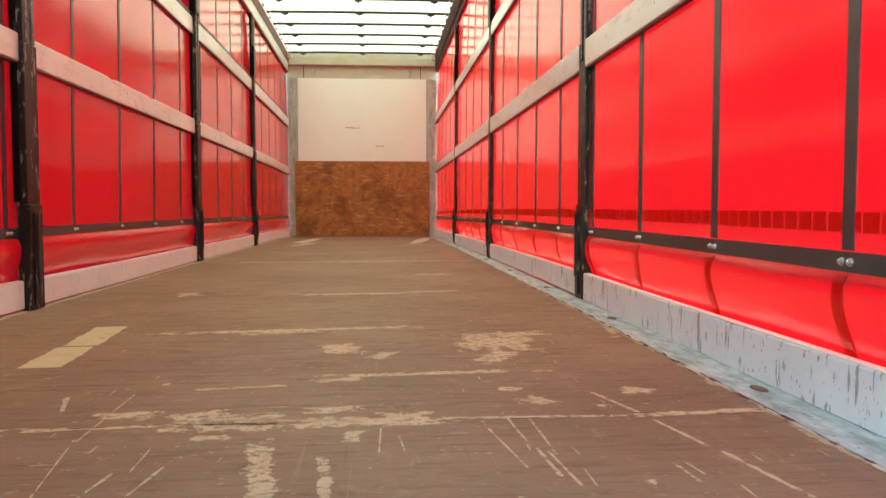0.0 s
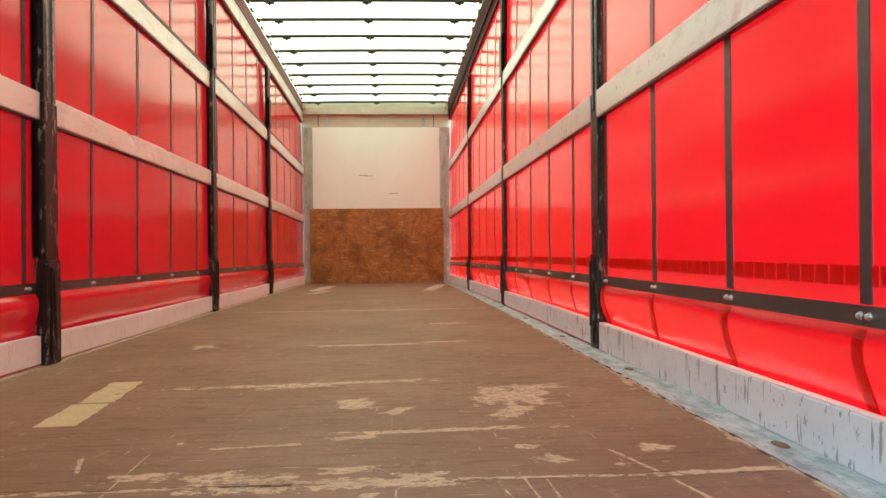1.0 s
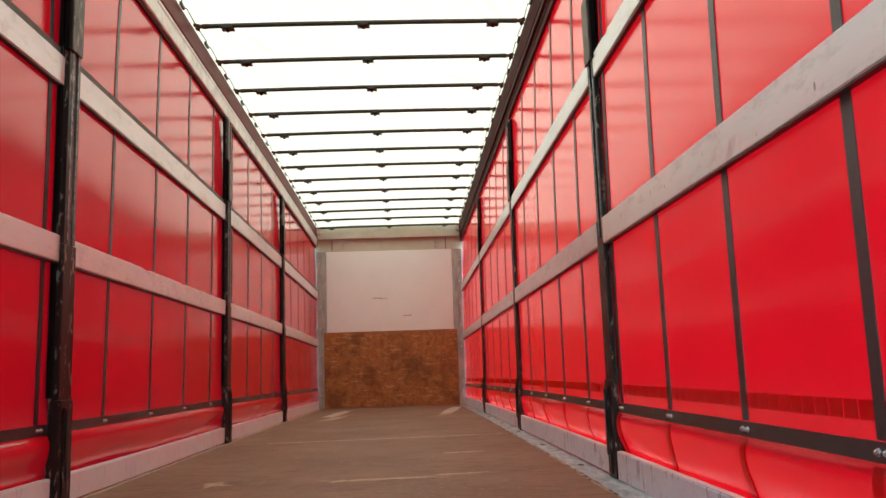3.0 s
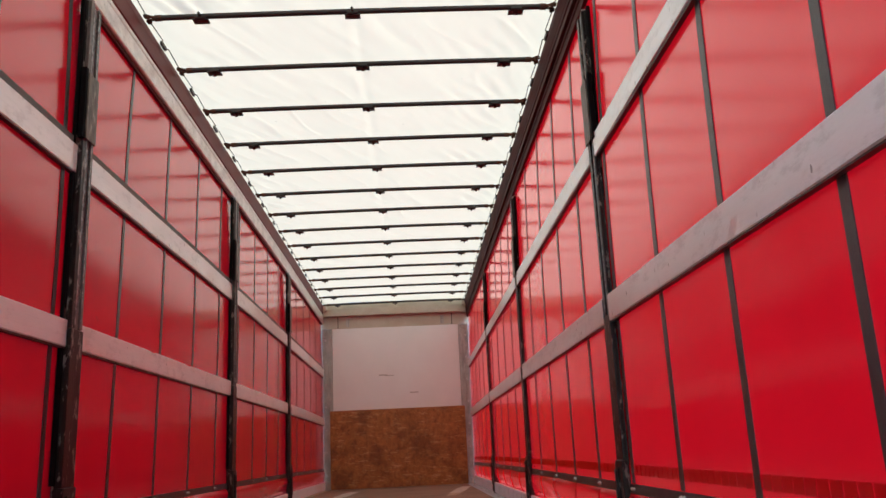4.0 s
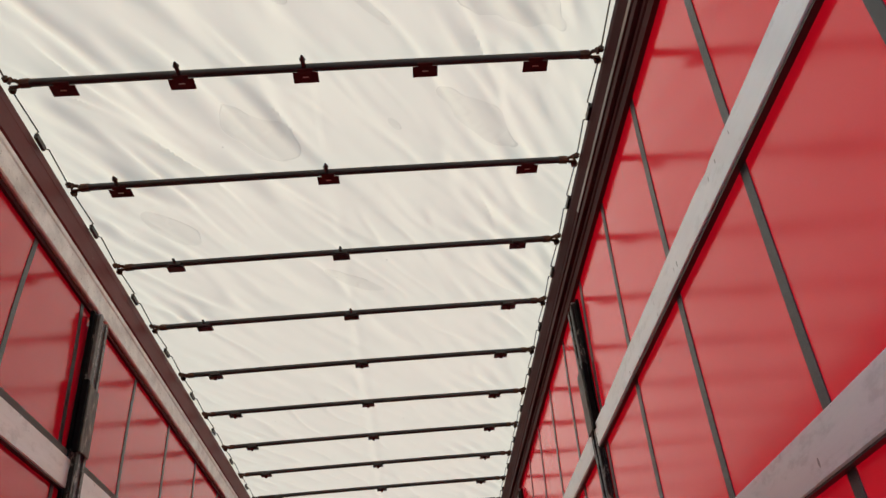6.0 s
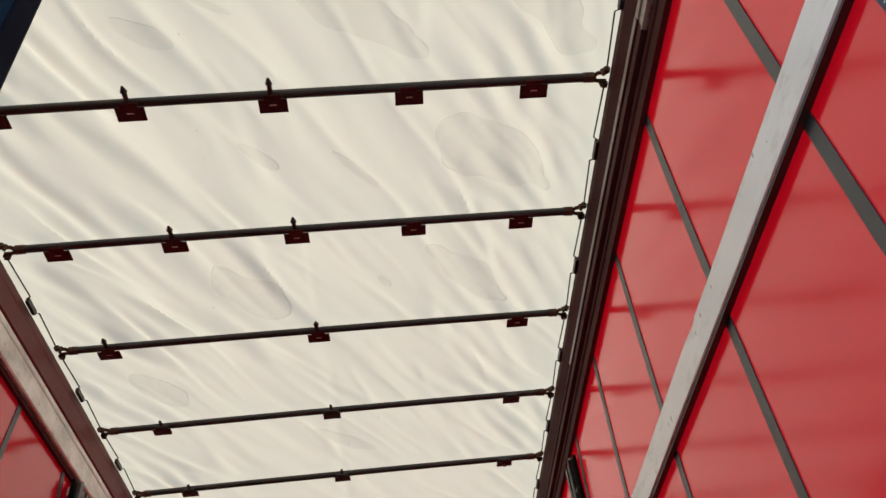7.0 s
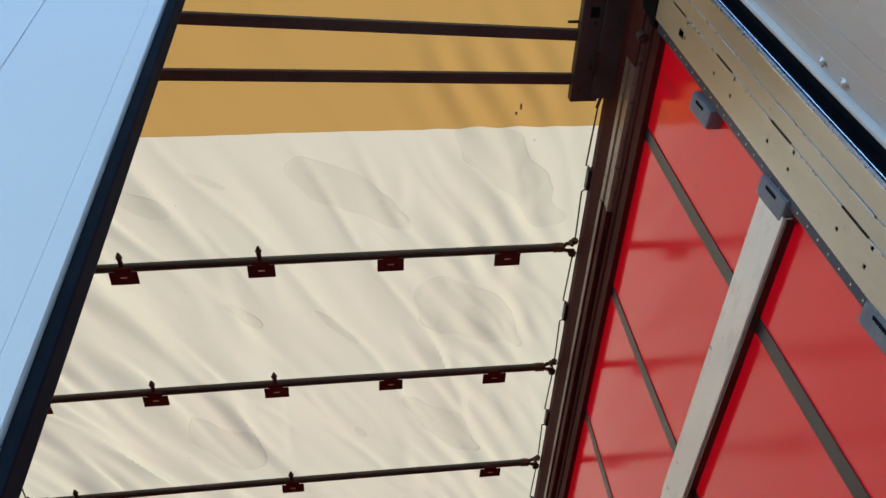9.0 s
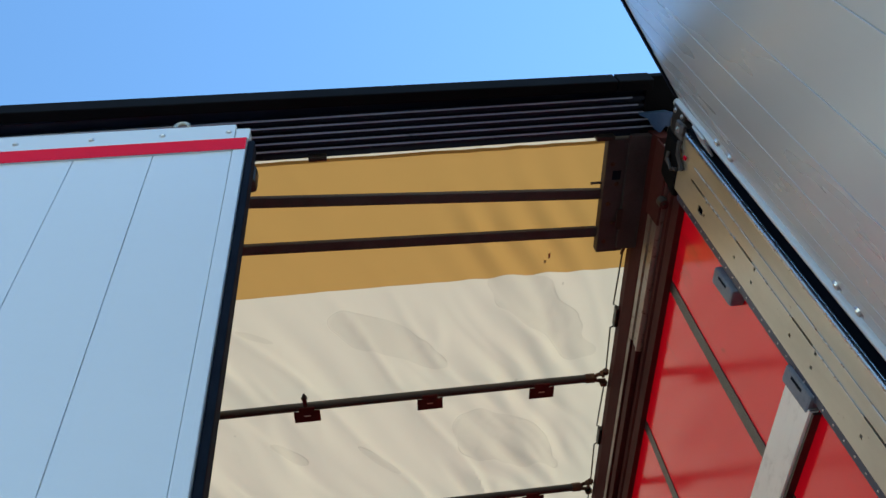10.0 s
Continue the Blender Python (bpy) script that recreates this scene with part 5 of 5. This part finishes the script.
    part("red_tag", one_box(*sorted((s * 1.1765, s * 1.181)), -0.097, -0.086, 2.645, 2.660, 0.001), REDPAINT, posty, "small red tag", warp=False)

# header over the rear opening: a ribbed dark profile
head = thing("rear_header", 0, -0.13, 2.93, "black ribbed rear header profile over the doors", "header", kind="structure")
for x0, x1 in ((-1.27, 1.043), (1.0475, 1.156)):
    bm = one_box(x0, x1, -0.238, -0.2035, 2.955, 3.016, 0.004)
    for v in bm.verts:
        v.co.z -= 0.026 * (v.co.x + 1.27)
    part("rear_band", bm, MATTBLACK, head, "black rear band", warp=False)
prof = [(-0.203, 2.952), (-0.203, 2.936)]
for k in range(5):
    y, z = -0.168 + 0.0245 * k, 2.940 - 0.002 * k
    prof += [(y, z + 0.010), (y, z - 0.006), (y + 0.0030, z - 0.0095), (y + 0.005, z - 0.010), (y + 0.011, z - 0.010), (y + 0.012, z + 0.010)]
prof += [(-0.036, 2.932), (-0.036, 2.952)]
bm = bmesh.new()
ends = [[bm.verts.new((x, y, z)) for y, z in prof] for x in (-1.27, 1.155)]
for i in range(len(prof)):
    j = (i + 1) % len(prof)
    bm.faces.new((ends[0][i], ends[0][j], ends[1][j], ends[1][i]))
bm.faces.new(ends[0])
bm.faces.new(ends[1][::-1])
part("ribbed_profile", bm, HEADER, head, warp=False, smooth=True)
# bright strips stand in for sky reflected along each rib's front edge
for k in range(5):
    y, z = -0.168 + 0.0245 * k, 2.940 - 0.002 * k
    part("glint_lip", one_box(-1.26, 1.108 + 0.021 * k, y - 0.0012, y + 0.0026, z - 0.0128, z - 0.0064, 0.0008), GLINTLIP, head, "rib lip painted bright for the sky's glint", warp=False)
bm = bmesh.new()
rim = ((1.128, -0.118), (1.160, -0.100), (1.184, -0.066), (1.206, -0.048), (1.222, -0.074), (1.240, -0.060), (1.268, -0.052), (1.278, -0.065), (1.246, -0.112), (1.214, -0.122))
face = bm.faces.new([bm.verts.new((x, y, 2.908)) for x, y in rim])
made = bmesh.ops.extrude_face_region(bm, geom=[face])["geom"]
bmesh.ops.translate(bm, vec=(0, 0, 0.014), verts=[v for v in made if isinstance(v, bmesh.types.BMVert)])
bmesh.ops.recalc_face_normals(bm, faces=bm.faces[:])
part("corner_bracket", bm, BRACKETBLUE, head, "blue notched corner bracket", warp=False)
part("corner_end", one_box(1.148, 1.262, -0.236, -0.03, 2.926, 2.950, 0.004), MATTBLACK, head, warp=False)
for x, half in ((0.124, 0.028), (1.03, 0.03)):
    part("stop_block", one_box(x - half, x + half, -0.05, -0.034, 2.905, 2.9305, 0.004), BLACK, head, warp=False)

# ---------------------------------------------------------------- rear doors
door = thing("rear_door", -0.65, -0.1500, -0.1, "closed white rear door with red top stripe and black seal", "door", "rear doors")


def door_part(name, bm, material, parent, label="", smooth=False):
    """A part of the closed leaf, which leans backwards with the posts and hangs a little lower at its free edge."""
    bmesh.ops.bisect_plane(bm, geom=bm.verts[:] + bm.edges[:] + bm.faces[:], plane_co=(0, 0, 1.2), plane_no=(0, 0, 1))
    for v in bm.verts:
        v.co.y -= 0.055 * (max(v.co.z, 1.2) - 2.8)
        v.co.x += 0.022 * (max(v.co.z, 1.2) - 2.77)
        if v.co.z > 2.0:
            v.co.z -= 0.0165 * (v.co.x + 0.65)
    return part(name, bm, material, parent, label, False, smooth)


E_X = -0.055
x = E_X - 0.035
widths = [0.208] + [0.205] * 5
for w in widths:
    door_part("door_plank", one_box(x - w + 0.0010, x - 0.0010, -0.1960, -0.1650, -0.1, 2.766, 0.0015), DOORWHITE, door)
    x -= w
door_part("edge_profile", one_box(E_X - 0.0345, E_X, -0.2000, -0.1630, -0.1, 2.772, 0.004), DOORWHITE, door, "white edge profile")
door_part("edge_bead", one_box(E_X - 0.0125, E_X - 0.0005, -0.2022, -0.2003, -0.1, 2.690, 0.0008), DOORWHITE, door, "white edge bead")
door_part("top_rail", one_box(x, E_X - 0.036, -0.2005, -0.1630, 2.769, 2.851, 0.003), DOORWHITE, door, "white top rail with rivets")
door_part("corner_cap", one_box(E_X - 0.0345, E_X + 0.004, -0.1980, -0.1630, 2.7725, 2.828, 0.003), DOORWHITE, door)
door_part("red_stripe", one_box(x, E_X - 0.0005, -0.2026, -0.2008, 2.706, 2.766), REDPAINT, door, "red stripe")
door_part("stripe_backing", one_box(x, E_X - 0.036, -0.2006, -0.1962, 2.7065, 2.7685), DOORWHITE, door)
for xr in (-0.108, -0.288, -0.478, -0.678, -0.878, -1.078):
    bm = bmesh.new()
    dome(bm, Vector((xr, -0.2006, 2.806)), (0, -1, 0), 0.007, 0.006)
    door_part("rivet", bm, BOLT, door)
bm = bmesh.new()
pts = [(-0.243 + 0.019 * math.cos(a), -0.1975, 2.856 + 0.022 * math.sin(a)) for a in [math.pi * k / 8 for k in range(-1, 10)]]
tube(bm, pts, 0.006, 8)
door_part("lifting_eye", bm, ZINC, door, "steel lifting eye", smooth=True)
bm = one_box(E_X + 0.0005, E_X + 0.020, -0.1930, -0.1500, -0.1, 2.767, 0.006)
door_part("seal", bm, RUBBER, door, "black rubber seal")
door_part("latch_block", one_box(E_X - 0.03, E_X + 0.024, -0.1450, -0.10, 2.64, 2.72, 0.014), BLACK, door)
door_part("inner_lining", one_box(x, E_X - 0.035, -0.1645, -0.1580, -0.1, 2.766), DOORGREY, door)

# the open door is built along +u from its hinge and then swung
OPEN = pose(1.172, -0.205, 0, 0, 0, -124)
swung = new("rear_door")
swung.empty_display_size = 0.1
ORIGIN[swung.name] = Vector((0, 0, 0))
tagged(swung, "open rear door with grey lining and black seal, swung outward", "door", "rear doors")


def leaf_part(name, bm, material, parent, label="", warp=False, smooth=False):
    """The open leaf's inner face looks towards -v."""
    bmesh.ops.bisect_plane(bm, geom=bm.verts[:] + bm.edges[:] + bm.faces[:], plane_co=(0, 0, 1.2), plane_no=(0, 0, 1))
    for v in bm.verts:
        high = max(v.co.z, 1.2) - 2.1
        v.co.x += 0.05 * high - 0.014
        v.co.y = 0.03 * high - v.co.y
    return part(name, bm, material, parent, label, warp, smooth)


u = 0.006
for w in (0.09, 0.08, 0.205, 0.195, 0.20, 0.20, 0.12):
    leaf_part("lining_plank", one_box(u + 0.0008, u + w - 0.0008, -0.030, 0.0, -0.1, 2.745, 0.0012), DOORGREY, swung, warp=False)
    if u > 0.1:
        leaf_part("seam_strip", one_box(u - 0.0006, u + 0.0006, 0.0002, 0.0008, -0.1, 2.745), DOORWHITE, swung, warp=False)
    u += w
leaf_part("hinge_profile", one_box(-0.016, 0.0055, -0.032, 0.014, -0.1, 2.75, 0.008), DOORWHITE, swung, "white hinge-side profile", warp=False)
bm = one_box(-0.125, -0.0165, -0.020, 0.006, -0.1, 2.74, 0.008)
leaf_part("seal", bm, RUBBER, swung, "black rubber seal", warp=False)
leaf_part("top_seal", one_box(0.0062, u, -0.034, 0.006, 2.7455, 2.785, 0.006), RUBBER, swung, "black top seal", warp=False)
leaf_part("outer_skin", one_box(0.0062, u, -0.036, -0.0302, -0.1, 2.745), DOORWHITE, swung, warp=False)
for z in (0.52, 0.60, 1.12, 1.20, 1.785, 1.865, 2.365, 2.445):
    bm = bmesh.new()
    dome(bm, Vector((0.036, 0.0, z)), (0, 1, 0), 0.010, 0.008)
    leaf_part("bolt", bm, BOLT, swung, warp=False)
bm = bmesh.new()
tube(bm, [(0.33, -0.01, 2.785), (0.33, -0.005, 2.81), (0.345, 0.0, 2.825)], 0.006, 6)
leaf_part("hook", bm, BLACK, swung, warp=False)
leaf_part("edge_clip", one_box(-0.058, 0.010, 0.0145, 0.022, 2.525, 2.60, 0.003), DOORWHITE, swung, "white corner clip")
swung.matrix_basis = OPEN

for z in (2.755,):
    hinge = thing("door_hinge", 1.19, -0.12, z, "dark steel door hinge with bolts on the rear post", "hinge", "door hinges")
    bm = one_box(1.186, 1.226, -0.20, -0.112, z - 0.045, z + 0.045, 0.006)
    body = part("leaf", bm, BLACK, hinge, warp=False)
    bm = bmesh.new()
    tube(bm, [(1.205, -0.195, z - 0.06), (1.205, -0.195, z + 0.06)], 0.014, 10)
    part("knuckle", bm, ZINC, hinge, warp=False, smooth=True)
    for d in (-0.025, 0.025):
        bm = bmesh.new()
        dome(bm, Vector((1.186, -0.185, z + d)), (-1, 0, 0), 0.006, 0.005)
        part("bolt", bm, BOLT, hinge, warp=False)
